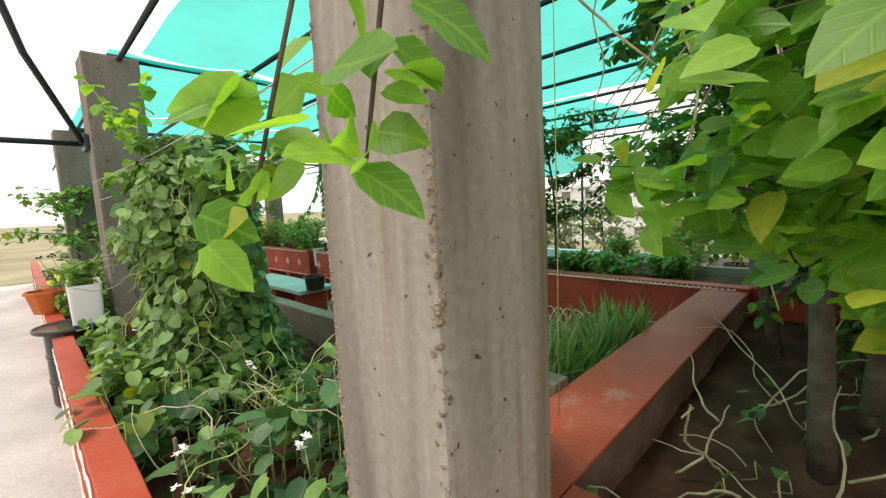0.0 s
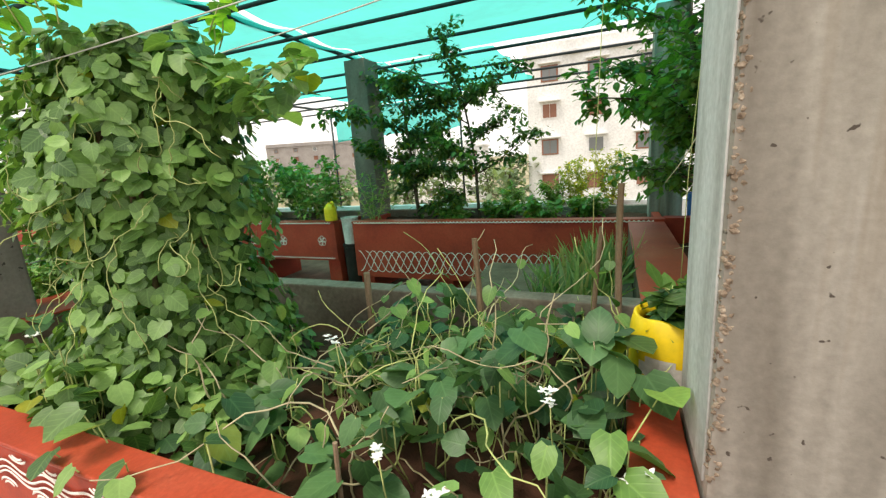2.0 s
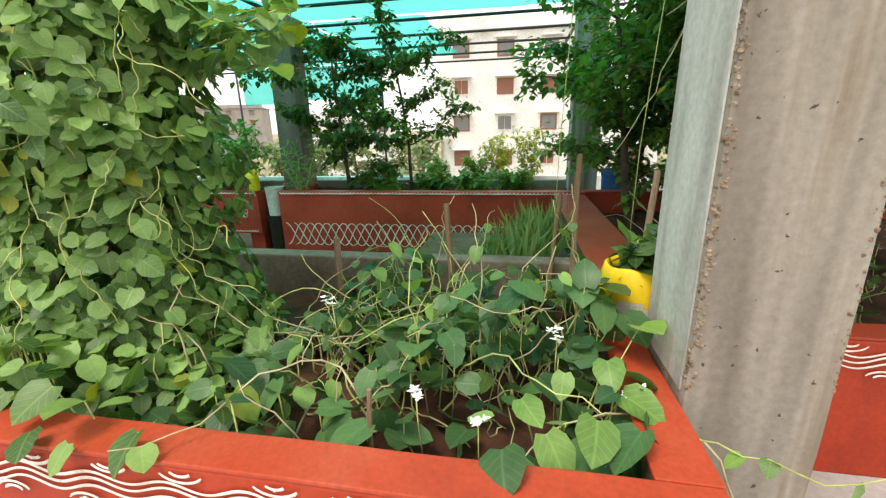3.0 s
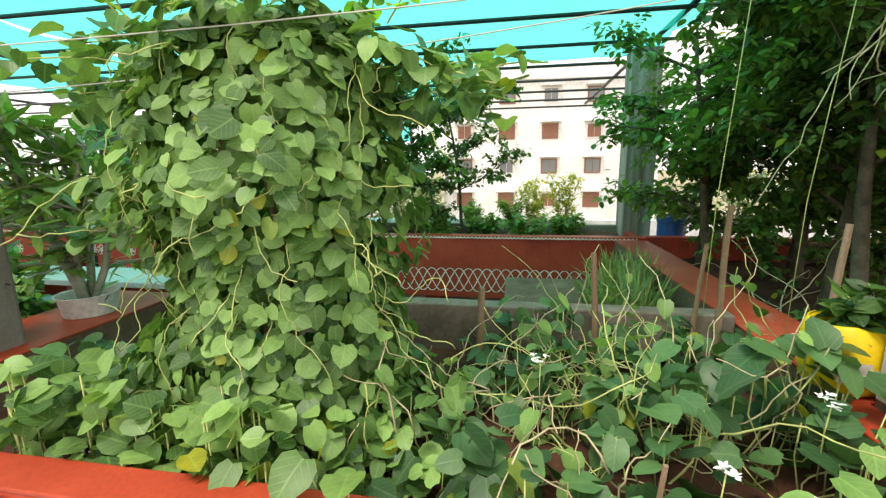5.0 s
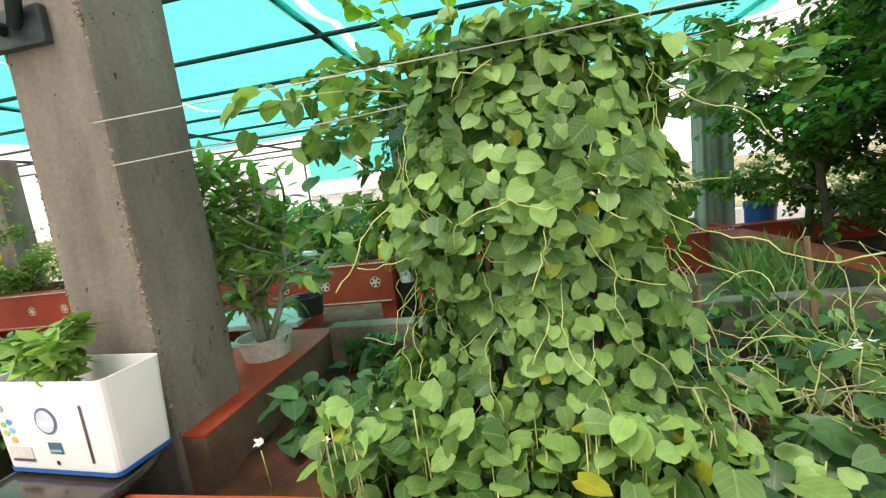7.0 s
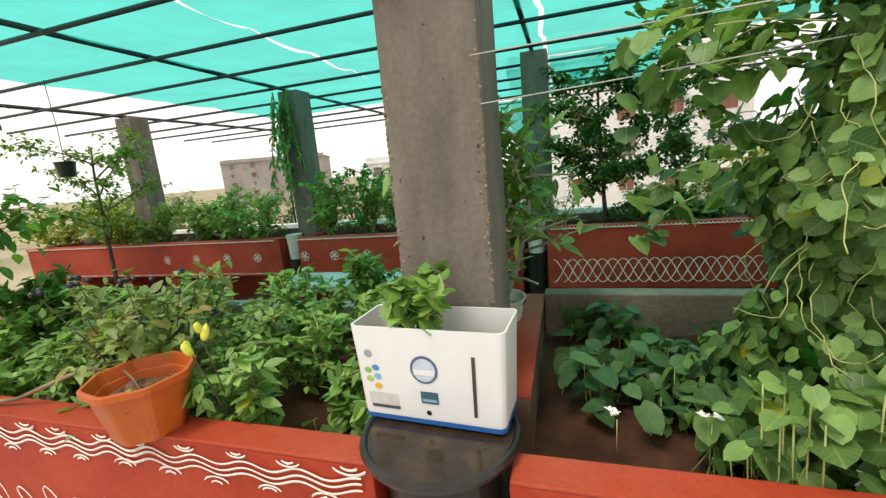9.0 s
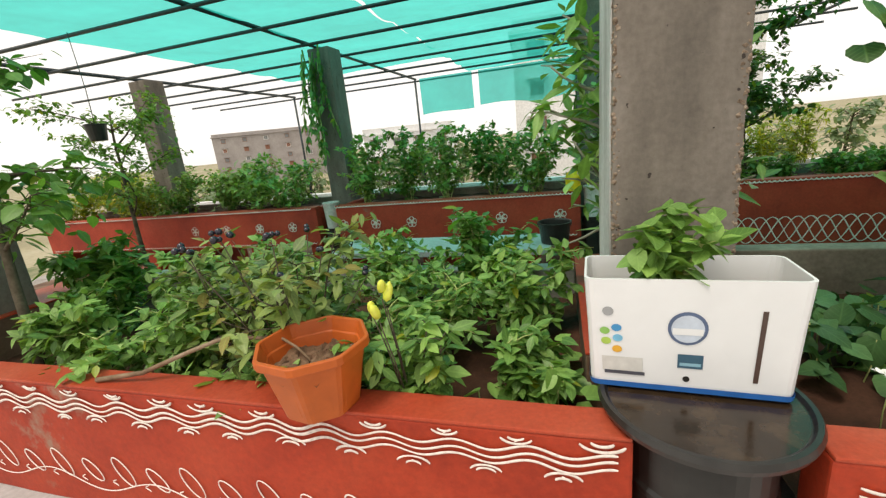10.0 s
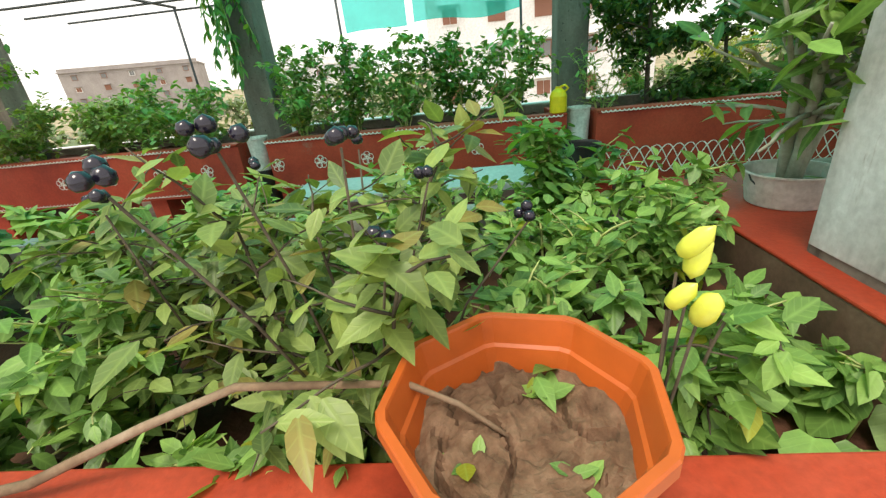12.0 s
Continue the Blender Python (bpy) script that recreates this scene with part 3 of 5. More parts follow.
YP = YS - 0.02
painted("lattice_painting", lattice(-3.5, -0.4, -0.075, 0.205, 0.22), 0.014, wall_c, YS - 0.006, "white painted lattice band")
painted("lace_painting", lace(-3.5, 0.0, ZS - 0.008), 0.016, wall_c, YP, "white painted lace edge")
painted("lace_painting", lace(-7.0, -3.9, ZS - 0.008), 0.016, wall_d, YP, "white painted lace edge")
painted("lace_painting", lace(-7.0, -3.9, 0.10), 0.012, wall_d, YS - 0.006, "white painted lace row")
painted("lace_painting", lace(-12.7, -7.4, ZS - 0.008), 0.016, wall_e, YP, "white painted lace edge")
painted("lace_painting", lace(-12.7, -7.4, 0.10), 0.012, wall_e, YS - 0.006, "white painted lace row")
for w, xs in ((wall_d, (-6.93, -6.45, -5.94, -5.34, -4.77, -4.08)), (wall_e, (-9.5, -8.9, -8.31, -7.75))):
    for x in xs:
        painted("flower_painting", flower(x, 0.33, 0.07), 0.013, w, YS - 0.006, "white painted five-petal flower")


# ---- pillars ----
def pillar(x, y, w, d, top, material, label, worn=True, seed=1, base=0.0):
    """A cast pillar: boarded faces, and broken arrises where the stones show."""
    p = empty("pillar", x, y, 0, label=label, category="pillar", kind="structure")
    bm = rough_box(-w / 2, w / 2, 0, d, base, top, 0.016, 0.09, 0.004)
    part("shaft", bm, material, p)
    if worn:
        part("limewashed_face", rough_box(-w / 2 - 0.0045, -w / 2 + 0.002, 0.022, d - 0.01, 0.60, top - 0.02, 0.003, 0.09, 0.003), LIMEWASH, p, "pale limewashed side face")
    if worn:
        rr = random.Random(seed)
        pebble = bmesh.new()
        bmesh.ops.create_icosphere(pebble, subdivisions=1, radius=1)
        for v in pebble.verts:
            v.co *= 0.8 + 0.35 * noise.noise(v.co * 3 + Vector((seed, 0, 0)))
        src = [v.co.copy() for v in pebble.verts]
        fc = [[v.index for v in f.verts] for f in pebble.faces]
        pebble.free()
        for cx, cy in ((-w / 2 + 0.006, 0.006), (w / 2 - 0.006, 0.006)):
            verts, faces = [], []
            z = 0.62
            while z < top - 0.05:
                gap = noise.noise(Vector((z * 1.9, cx * 7, seed)))
                if gap > -0.3:
                    s = rr.uniform(0.004, 0.0115)
                    o = len(verts)
                    u = rr.uniform(-0.016, 0.016)
                    c = Vector((cx + (max(u, 0) if cx < 0 else -max(u, 0)), cy + max(-u, 0), z))
                    e = Euler((rr.random() * 6, rr.random() * 6, rr.random() * 6)).to_matrix()
                    verts += [c + s * (e @ v) for v in src]
                    faces += [[i + o for i in f] for f in fc]
                z += rr.uniform(0.002, 0.006)
            if verts:
                tagged(part("broken_arris", mesh_of(verts, faces), GRAVEL, p, "crumbled edge with exposed stones"), kind="stuff")
    return p


pillar(P1X, 0, 0.345, 0.35, 3.0, CONCRETE, "weathered grey concrete pillar with crumbled edges", True, 3)
pillar(P2X, 0, 0.335, 0.375, 2.72, CONCRETE_DARK, "brown-grey concrete pillar behind a drum", True, 5)
pillar(-3.67, 4.27, 0.33, 0.35, 2.72, CONCRETE_DARK, "grey concrete pillar in a planted bed", False, base=AISLE)
pillar(-7.26, 4.27, 0.33, 0.35, 2.72, CONCRETE_DARK, "grey concrete pillar wrapped with a creeper", False, base=AISLE)
pillar(-10.6, 4.27, 0.34, 0.35, 2.72, CONCRETE_DARK, "grey concrete pillar behind a thin tree", False, base=AISLE)
pillar(0.16, 4.27, 0.33, 0.35, 2.72, CONCRETE, "grey concrete pillar beside dark trees", False, base=AISLE)
pillar(-7.48, 0, 0.335, 0.375, 2.72, CONCRETE_DARK, "grey concrete pillar at the bed wall", False)

# ---- shade roof ----
frame_roof = empty("pergola", label="dark painted steel pipe frame carrying a shade net", category="frame")
X0, X1, Y0, Y1 = -13.0, 0.6, 0.18, 8.6
for x in (-10.6, -7.3, P2X + 0.05, 0.16):
    part("beam", tubes([tube([(x, Y0, ROOF), (x, Y1, ROOF)], 0.026, 8)]), PIPE, frame_roof)
bars_y = [Y0 + 0.06 + i * 0.93 for i in range(10)]
for y in bars_y:
    part("bar", tubes([tube([(X0, y, ROOF - 0.045), (X1, y, ROOF - 0.045)], 0.02, 8)]), PIPE, frame_roof)
for x in (-10.6, -7.3, -3.7):
    part("post", tubes([tube([(x, Y1 - 0.05, 0.0), (x, Y1 - 0.05, ROOF)], 0.025, 8)]), PIPE, frame_roof)


def net_sheet(x0, x1, y0, y1, seed, label, sag=0.055):
    bm = bmesh.new()
    nx, ny = max(4, int((x1 - x0) / 0.2)), max(4, int((y1 - y0) / 0.1))
    bmesh.ops.create_grid(bm, x_segments=nx, y_segments=ny, size=0.5)
    for v in bm.verts:
        u, w = v.co.x + 0.5, v.co.y + 0.5
        x, y = x0 + u * (x1 - x0), y0 + w * (y1 - y0)
        k = ((y - bars_y[0]) / 0.93) % 1
        s = sag * (0.6 + 0.8 * noise.noise(Vector((x * 0.5, y * 0.2, seed)))) * 4 * k * (1 - k)
        v.co = (x + 0.05 * noise.noise(Vector((y * 1.5, seed, 0))), y, ROOF + 0.03 - s + 0.02 * noise.noise(Vector((x * 2, y * 2, seed))))
    return tagged(part("shade_net", to_mesh(bm, True), NET), label, "shade net")


net_sheet(-9.2, -6.0, Y0, 6.6, 1, "teal green shade net stretched over pipes")
net_sheet(-5.985, -3.55, Y0, 8.5, 2, "teal green shade net stretched over pipes", 0.08)
net_sheet(-3.5, 0.3, Y0 + 0.2, 4.9, 3, "teal green shade net stretched over pipes", 0.09)

net_sheet(-3.5, -1.9, 4.95, 8.0, 4, "teal green shade net stretched over pipes", 0.08)


def hanging_net(x0, x1, y, z0, z1, seed):
    bm = bmesh.new()
    bmesh.ops.create_grid(bm, x_segments=24, y_segments=10, size=0.5)
    for v in bm.verts:
        u, w = v.co.x + 0.5, v.co.y + 0.5
        x = x0 + u * (x1 - x0)
        low = z0 + 0.1 * noise.noise(Vector((x, seed, 0)))
        v.co = (x, y + 0.05 * math.sin(x * 6) * (1 - w), low + w * (z1 - low))
    return tagged(part("hanging_net", to_mesh(bm, True), NET), "loose teal shade net hanging from a bar", "shade net")


hanging_net(-7.2, -5.95, 8.57, 1.95, ROOF, 3)
hanging_net(-5.8, -3.7, 8.57, 2.0, ROOF, 6)

# ---- drum, planters and other loose things at the front wall ----
def drum(x, y):
    d = empty("water_drum", x, y, 0, label="black plastic drum with a wet dark lid", category="drum")
    part("body", lathe([(0.165, 0.0), (0.175, 0.02), (0.178, 0.18), (0.185, 0.19), (0.185, 0.205), (0.178, 0.215), (0.178, 0.38), (0.185, 0.39), (0.185, 0.405), (0.178, 0.415), (0.18, 0.59)], 36), BLACKPL, d)
    lid = part("lid", lathe([(0.19, 0.585), (0.242, 0.592), (0.248, 0.608), (0.242, 0.622), (0.231, 0.622), (0.224, 0.613), (0.22, 0.612)], 48, False), BLACKPL, d, "black rim of the lid")
    part("lid_top", lathe([(0.0, 0.6115), (0.1, 0.613), (0.223, 0.6122)], 48, False), MURKY, lid, "wet brown lid top")
    return d


drum(-3.725, -0.255)


def planter_box(x, y, z, rz):
    """A white appliance cover used as a planter: tapering, rounded, with stickers."""
    b = empty("white_planter_box", x, y, z, rz, label="white plastic appliance cover used as planter on a drum", category="planter")
    w, d, h, t = 0.25, 0.105, 0.315, 0.006
    rings = []
    for hw, hd, zz in ((w * 0.93, d * 0.9, 0.0), (w * 0.94, d * 0.92, 0.02), (w * 0.97, d * 0.96, h * 0.6), (w, d, h)):
        rings.append((hw, hd, zz))
    rings += [(w - t, d - t, h), (w * 0.93 - t, d * 0.92 - t, 0.06)]

    def ring(hw, hd, zz, r=0.022):
        out = []
        for cx, cy, a0 in ((1, 1, 0), (-1, 1, 90), (-1, -1, 180), (1, -1, 270)):
            for k in range(4):
                a = radians(a0 + 30 * k)
                out.append((cx * (hw - r) + r * math.cos(a), cy * (hd - r) + r * math.sin(a), zz))
        return out

    verts, faces = [], []
    for q in rings:
        verts += ring(*q)
    for i in range(len(rings) - 1):
        for j in range(16):
            a, c = i * 16 + j, i * 16 + (j + 1) % 16
            faces.append((a, c, c + 16, a + 16))
    faces.append(tuple(range(16))[::-1])
    part("shell", mesh_of(verts, faces), WHITEPL, b)
    base = ring(w * 0.945, d * 0.93, 0.0) + ring(w * 0.955, d * 0.94, 0.016)
    part("base_band", mesh_of(base, [(j, (j + 1) % 16, 16 + (j + 1) % 16, 16 + j) for j in range(16)]), BLUEPL, b, "blue band along the base")
    top = ring(w * 0.94 - t, d * 0.93 - t, 0.2)
    part("earth", mesh_of(top, [tuple(range(16))]), CLAY, b, "dry brown earth")

    def front(u, v):
        f = v / h
        return Vector((u * w * (0.94 + 0.06 * f), -d * (0.92 + 0.08 * f) - 0.0012, v))

    def sticker(name, u, v, ru, rv, material, sides=20, lift=0.0, label="", rim=None):
        pts = [front(u + ru / w * math.cos(2 * math.pi * k / sides), v + rv * math.sin(2 * math.pi * k / sides)) - Vector((0, lift, 0)) for k in range(sides)]
        return part(name, mesh_of(pts, [tuple(range(sides))]), material, b, label)

    def plate(name, u0, u1, v0, v1, material, lift=0.0, label=""):
        pts = [front(u, v) - Vector((0, lift, 0)) for u, v in ((u0, v0), (u1, v0), (u1, v1), (u0, v1))]
        return part(name, mesh_of(pts, [(0, 1, 2, 3)]), material, b, label)

    sticker("emblem_ring", -0.02, 0.185, 0.046, 0.046, plain("emblem_blue", (0.10, 0.14, 0.24), 0.4), 28, 0, "round blue-rimmed emblem")
    sticker("emblem", -0.02, 0.184, 0.038, 0.038, plain("emblem_pale", (0.55, 0.62, 0.72), 0.4), 28, 0.001, "pale emblem face")
    plate("emblem_bar", -0.16, 0.12, 0.168, 0.186, WHITEPL, 0.002)
    plate("name_plate", -0.10, 0.14, 0.072, 0.112, plain("name_plate_blue", (0.05, 0.12, 0.18), 0.4), 0, "dark blue name plate")
    plate("name_plate_bar", -0.08, 0.12, 0.079, 0.088, plain("name_plate_light", (0.25, 0.45, 0.55), 0.4), 0.001)
    plate("gauge_strip", 0.60, 0.645, 0.045, 0.24, plain("gauge_brown", (0.09, 0.055, 0.045), 0.3), 0, "dark level gauge strip")
    sticker("tap_hole", -0.01, 0.04, 0.0085, 0.0085, BLACKPL, 16, 0, "round tap hole")
    sticker("button", -0.78, 0.225, 0.014, 0.013, plain("grey_emblem", (0.35, 0.36, 0.37), 0.5), 18, 0, "grey round mark")
    for u, v, c in ((-0.70, 0.178, (0.05, 0.28, 0.55)), (-0.82, 0.168, (0.25, 0.50, 0.12)), (-0.69, 0.148, (0.18, 0.50, 0.72)), (-0.81, 0.138, (0.38, 0.55, 0.10)), (-0.70, 0.115, (0.75, 0.40, 0.05))):
        sticker("round_sticker", u, v, 0.013, 0.0105, plain("sticker_ink", c, 0.4), 18, 0, "small coloured round sticker")
    plate("info_label", -0.86, -0.44, 0.050, 0.092, plain("info_grey", (0.62, 0.61, 0.58), 0.5), 0, "faded information label")
    plate("info_bar", -0.84, -0.42, 0.040, 0.050, plain("info_dark", (0.08, 0.08, 0.10), 0.5), 0.001)
    return b


PB = (-3.748, -0.155, 0.6225, -4)
planter_box(*PB)


def octagon_planter(x, y, z, rz, r=0.155, h=0.185):
    """Eight-sided tapered plastic pot with a double rolled rim and panelled sides."""
    p = empty("octagonal_planter", x, y, z, rz, label="orange octagonal plastic pot with dry soil on the wall", category="plant pot")
    prof = [(r * 0.66, 0.0), (r * 0.67, 0.006), (r * 0.90, h * 0.86), (r * 0.99, h * 0.87), (r, h * 0.89), (r, h * 0.985), (r * 0.985, h), (r * 0.93, h), (r * 0.92, h * 0.985), (r * 0.86, h * 0.80), (r * 0.83, h * 0.78), (r * 0.60, 0.02)]
    verts, faces = [], []
    for q, zz in prof:
        for k in range(8):
            a0 = 2 * math.pi * k / 8
            for da in (-0.055, 0.055):
                a = a0 + da
                verts.append((q * math.cos(a), q * math.sin(a), zz))
    for i in range(len(prof) - 1):
        for j in range(16):
            a, b = i * 16 + j, i * 16 + (j + 1) % 16
            faces.append((a, b, b + 16, a + 16))
    faces.append(tuple(range(16))[::-1])
    part("pot", mesh_of(verts, faces), ORANGE, p)
    for k in range(8):
        a = 2 * math.pi * (k + 0.5) / 8
        c = math.cos(math.pi / 8)
        u, n = Vector((-math.sin(a), math.cos(a), 0)), Vector((math.cos(a), math.sin(a), 0))
        pts = []
        for f, zz in ((0.16, h * 0.12), (0.16, h * 0.48), (0.16, h * 0.50), (0.16, h * 0.8)):
            rad = (r * 0.67 + (r * 0.23) * (zz / (h * 0.86))) * c
            half = rad * 0.25
            for s, o in ((-1, 0.0), (-0.9, 0.0022), (0.9, 0.0022), (1, 0.0)):
                pts.append(n * (rad + o) + u * s * half + Vector((0, 0, zz)))
        fs = []
        for row in (0, 2):
            for j in range(3):
                q = row * 4 + j
                fs.append((q, q + 1, q + 5, q + 4))
        part("panel", mesh_of(pts, fs), ORANGE, p)
    verts, faces = [], []
    rows = 30
    for i in range(rows + 1):
        for j in range(72):
            q, a = r * 0.80 * i / rows, 2 * math.pi * j / 72
            w = Vector((q * math.cos(a) * 14, q * math.sin(a) * 14, 3))
            crack = abs(noise.noise(w * 0.9 + Vector((5, 0, 0))))
            verts.append((q * math.cos(a), q * math.sin(a), h * 0.66 + 0.012 * noise.noise(w) + 0.009 * noise.noise(w * 3) + 0.005 * noise.noise(w * 7) - (0.012 if crack < 0.06 else 0)))
    for i in range(rows):
        for j in range(72):
            a, b = i * 72 + j, i * 72 + (j + 1) % 72
            faces.append((a, b, b + 72, a + 72))
    part("earth", mesh_of(verts, faces), CLAY, p, "cracked dry brown earth")
    rng = np.random.default_rng(4)
    sprout = empty("seedling", x, y, z, label="small green seedling in the pot", category="plant")
    for cx, cy, k in ((0.05, -0.065, 7), (-0.065, -0.04, 5), (0.03, 0.07, 5)):
        pos = np.array([[cx, cy, h * 0.64]] * k) + 0.006 * rng.normal(size=(k, 3))
        out = np.array([[math.cos(6.28 * i / k), math.sin(6.28 * i / k), 0.5] for i in range(k)])
        part("leaf_rosette", leaf_set(pos, out, rng, 0.035, 0.1, 0.2, OVAL), CHILI, sprout)
    return p


octagon_planter(-4.785, -0.352, WALL_TOP + 0.002, 12, 0.172, 0.212)


def pail(x, y, z, r, h, material, label):
    p = empty("pail", x, y, z, label=label, category="pail")
    part("body", lathe([(r * 0.82, 0), (r * 0.84, 0.005), (r * 0.97, h * 0.93), (r * 1.03, h * 0.94), (r * 1.03, h), (r * 0.98, h), (r * 0.95, h * 0.93), (r * 0.9, h * 0.6)], 28), material, p)
    part("handle", tubes([tube([(r * 1.02 * math.cos(a), -r * 0.25 * math.sin(a) - 0.01, h * 0.95 - 0.5 * r * math.sin(a)) for a in [math.pi * j / 12 for j in range(13)]], 0.003, 5)]), PIPE, p)
    return p


OLDWHITE = surface("old_white_plastic", (0.46, 0.43, 0.38), (0.62, 0.60, 0.56), (0.72, 0.71, 0.68), 5, 40, 0.5, 0.15)
pail(-3.70, 0.78, WALL_TOP + 0.001, 0.145, 0.12, OLDWHITE, "old white plastic pail holding a shrub on the wall")
shrub("desert_rose", -3.70, 0.78, WALL_TOP + 0.10, 1.05, 0.66, 1300, 0.12, CHILI, LANCE, 5, 71, 0.25, PALEBARK, 0.022, "slender shrub with glossy narrow leaves in a pail", "shrub", low=0.5)


def bag(x, y, z):
    b = empty("yellow_bag_pot", x, y, z, label="yellow printed plastic bag used as a plant pot", category="plant bag")
    prof = [(0.095, 0.0), (0.118, 0.02), (0.128, 0.10), (0.122, 0.19), (0.112, 0.235), (0.105, 0.24), (0.098, 0.20)]
    verts, faces = [], []
    n = 30
    for i, (r, zz) in enumerate(prof):
        for j in range(n):
            a = 2 * math.pi * j / n
            k = r * (1 + 0.07 * noise.noise(Vector((math.cos(a) * 2, math.sin(a) * 2, zz * 9))))
            verts.append((k * math.cos(a), k * math.sin(a), zz + 0.012 * noise.noise(Vector((a * 1.3, 4, 0))) * (i > 2)))
    for i in range(len(prof) - 1):
        for j in range(n):
            a, c = i * n + j, i * n + (j + 1) % n
            faces.append((a, c, c + n, a + n))
    faces.append(tuple(range(n))[::-1])
    part("bag", mesh_of(verts, faces, smooth=True), YELLOW, b)
    v2, f2 = [], []
    for i in range(5):
        for j in range(7):
            a = radians(222 + 9 * j)
            zz = 0.055 + 0.02 * i
            v2.append((0.1335 * math.cos(a), 0.1335 * math.sin(a), zz))
    for i in range(4):
        for j in range(6):
            if (i, j) in ((0, 0), (3, 0), (3, 5)):
                continue
            q = i * 7 + j
            f2.append((q, q + 1, q + 8, q + 7))
    part("print", mesh_of(v2, f2), OLDWHITE, b, "pale worn print patch")
    return b


bag(-0.185, 0.48, WALL_TOP + 0.001)
shrub("pot_plant", -0.185, 0.48, WALL_TOP + 0.2, 0.16, 0.13, 10, 0.08, DARKTREE, OVAL, 2, 72, 0.6, label="drooping dark green plant in a yellow bag", low=0.1)


# ---- aisle between the beds ----
def bench(x0, x1, y0, y1, z):
    b = empty("stone_bench", label="pale cement slab bench on red brick blocks", category="bench")
    part("slab", rough_box(x0, x1, y0, y1, z - 0.05, z, 0.008, 0.25, 0.004), FLOORM, b)
    for x in (x0 + 0.2, (x0 + x1) / 2, x1 - 0.2):
        part("block", rough_box(x - 0.1, x + 0.1, y0 + 0.08, y1 - 0.08, AISLE + 0.012, z - 0.05, 0.006, 0.2), DARKRED, b)
    return b


bench(-6.1, -4.15, 1.85, 2.35, 0.43)

def bottle(x, y, z):
    b = empty("yellow_can", x, y, z, label="bright yellow plastic can standing on the bed wall", category="can")
    part("body", lathe([(0.075, 0.0), (0.085, 0.01), (0.085, 0.16), (0.07, 0.20), (0.03, 0.235), (0.03, 0.25)], 20), YELLOW, b)
    part("handle", tubes([tube([(0.06, -0.02, 0.2), (0.09, -0.03, 0.23), (0.06, -0.02, 0.26), (0.02, 0, 0.245)], 0.012, 6)]), YELLOW, b)
    return b


bottle(-3.93, YS + 0.06, ZS + 0.001)
for gx in (-3.70, -7.17):
    pail(gx, 3.80, AISLE + 0.013, 0.125, 0.66, BLACKPL, "black plastic drum between the planting troughs")
    pail(gx, 3.80, AISLE + 0.674, 0.115, 0.36, OLDWHITE, "old white plastic pail standing on a black drum")
pail(-4.12, 2.05, 0.431, 0.13, 0.17, BLACKPL, "black plastic bucket on a slab bench")
pail(0.50, 4.1, AISLE + 0.001, 0.16, 1.2, BLUEPL, "blue plastic drum beside the rear pillar")
tagged(part("dry_branch", tubes([tube([(-5.75, -0.36, 0.585), (-5.55, -0.33, 0.61), (-5.36, -0.29, 0.68), (-5.2, -0.27, 0.735), (-5.05, -0.29, 0.75), (-4.93, -0.31, 0.765), (-4.86, -0.33, 0.745), (-4.78, -0.36, 0.70)], 0.010, 7, 0.003)]), WOOD), "bent brown dry branch resting on a pot", "branch")
stub = empty("wall_bracket", P2X - 0.05, -0.001, 2.05, label="dark steel bracket with pipes on the pillar", category="bracket")
part("plate", box_bm(-0.13, 0.1, -0.03, 0.0, -0.06, 0.06, 0.006), PIPE, stub)
part("pipe", tubes([tube([(-0.05, -0.03, 0.0), (-0.05, -2.6, 0.0)], 0.022, 8)]), PIPE, stub)
part("pipe", tubes([tube([(0.0, -0.03, 0.0), (0.5, -0.32, 0.5), (1.2, -0.5, 0.95)], 0.022, 8)]), PIPE, stub)

# ---- the view past the terrace ----
def building(name, x, y, rz, w, d, floors, material, label, cols, floor_h=3.2, base=-6.5):
    b = empty(name, x, y, base, rz, label=label, category="building")
    h = floors * floor_h
    part("wall", box_bm(-w / 2, w / 2, 0, d, 0, h, 0.05), material, b)
    part("roof", box_bm(-w / 2 - 0.3, w / 2 + 0.3, -0.3, d + 0.3, h, h + 0.35, 0.05), material, b)
    part("parapet", box_bm(-w / 2, w / 2, 0, 0.2, h + 0.35, h + 1.2, 0.03), material, b)
    for f in range(floors):
        for c in range(cols):
            u = -w / 2 + w * (c + 0.5) / cols
            zz = f * floor_h + 1.1
            fr = part("window", box_bm(u - 0.75, u + 0.75, -0.06, 0.04, zz, zz + 1.4, 0.02), SHUTTER if (c + f) % 3 else FACADE, b)
            for q in (-0.31, 0.31):
                part("pane", box_bm(u + q - 0.29, u + q + 0.29, -0.085, -0.062, zz + 0.12, zz + 1.28), SHUTTER if f % 2 else GLASSDARK, fr)
            part("sunshade", box_bm(u - 0.95, u + 0.95, -0.6, 0.0, zz + 1.5, zz + 1.6, 0.02), material, b)
    return b


building("apartment_house", 2.0, 40, 4, 20, 10, 5, FACADE, "white apartment house with brown shuttered windows", 5)
building("block_house", -104, 128, 24, 36, 16, 5, FACADE2, "hazy brown-grey flat-roofed block far away", 5)
building("low_house", -30, 70, 10, 16, 10, 3, FACADE, "pale low house far behind trees", 4)
building("side_house", 22, 18, -50, 14, 10, 4, FACADE, "white house seen through trees", 5)

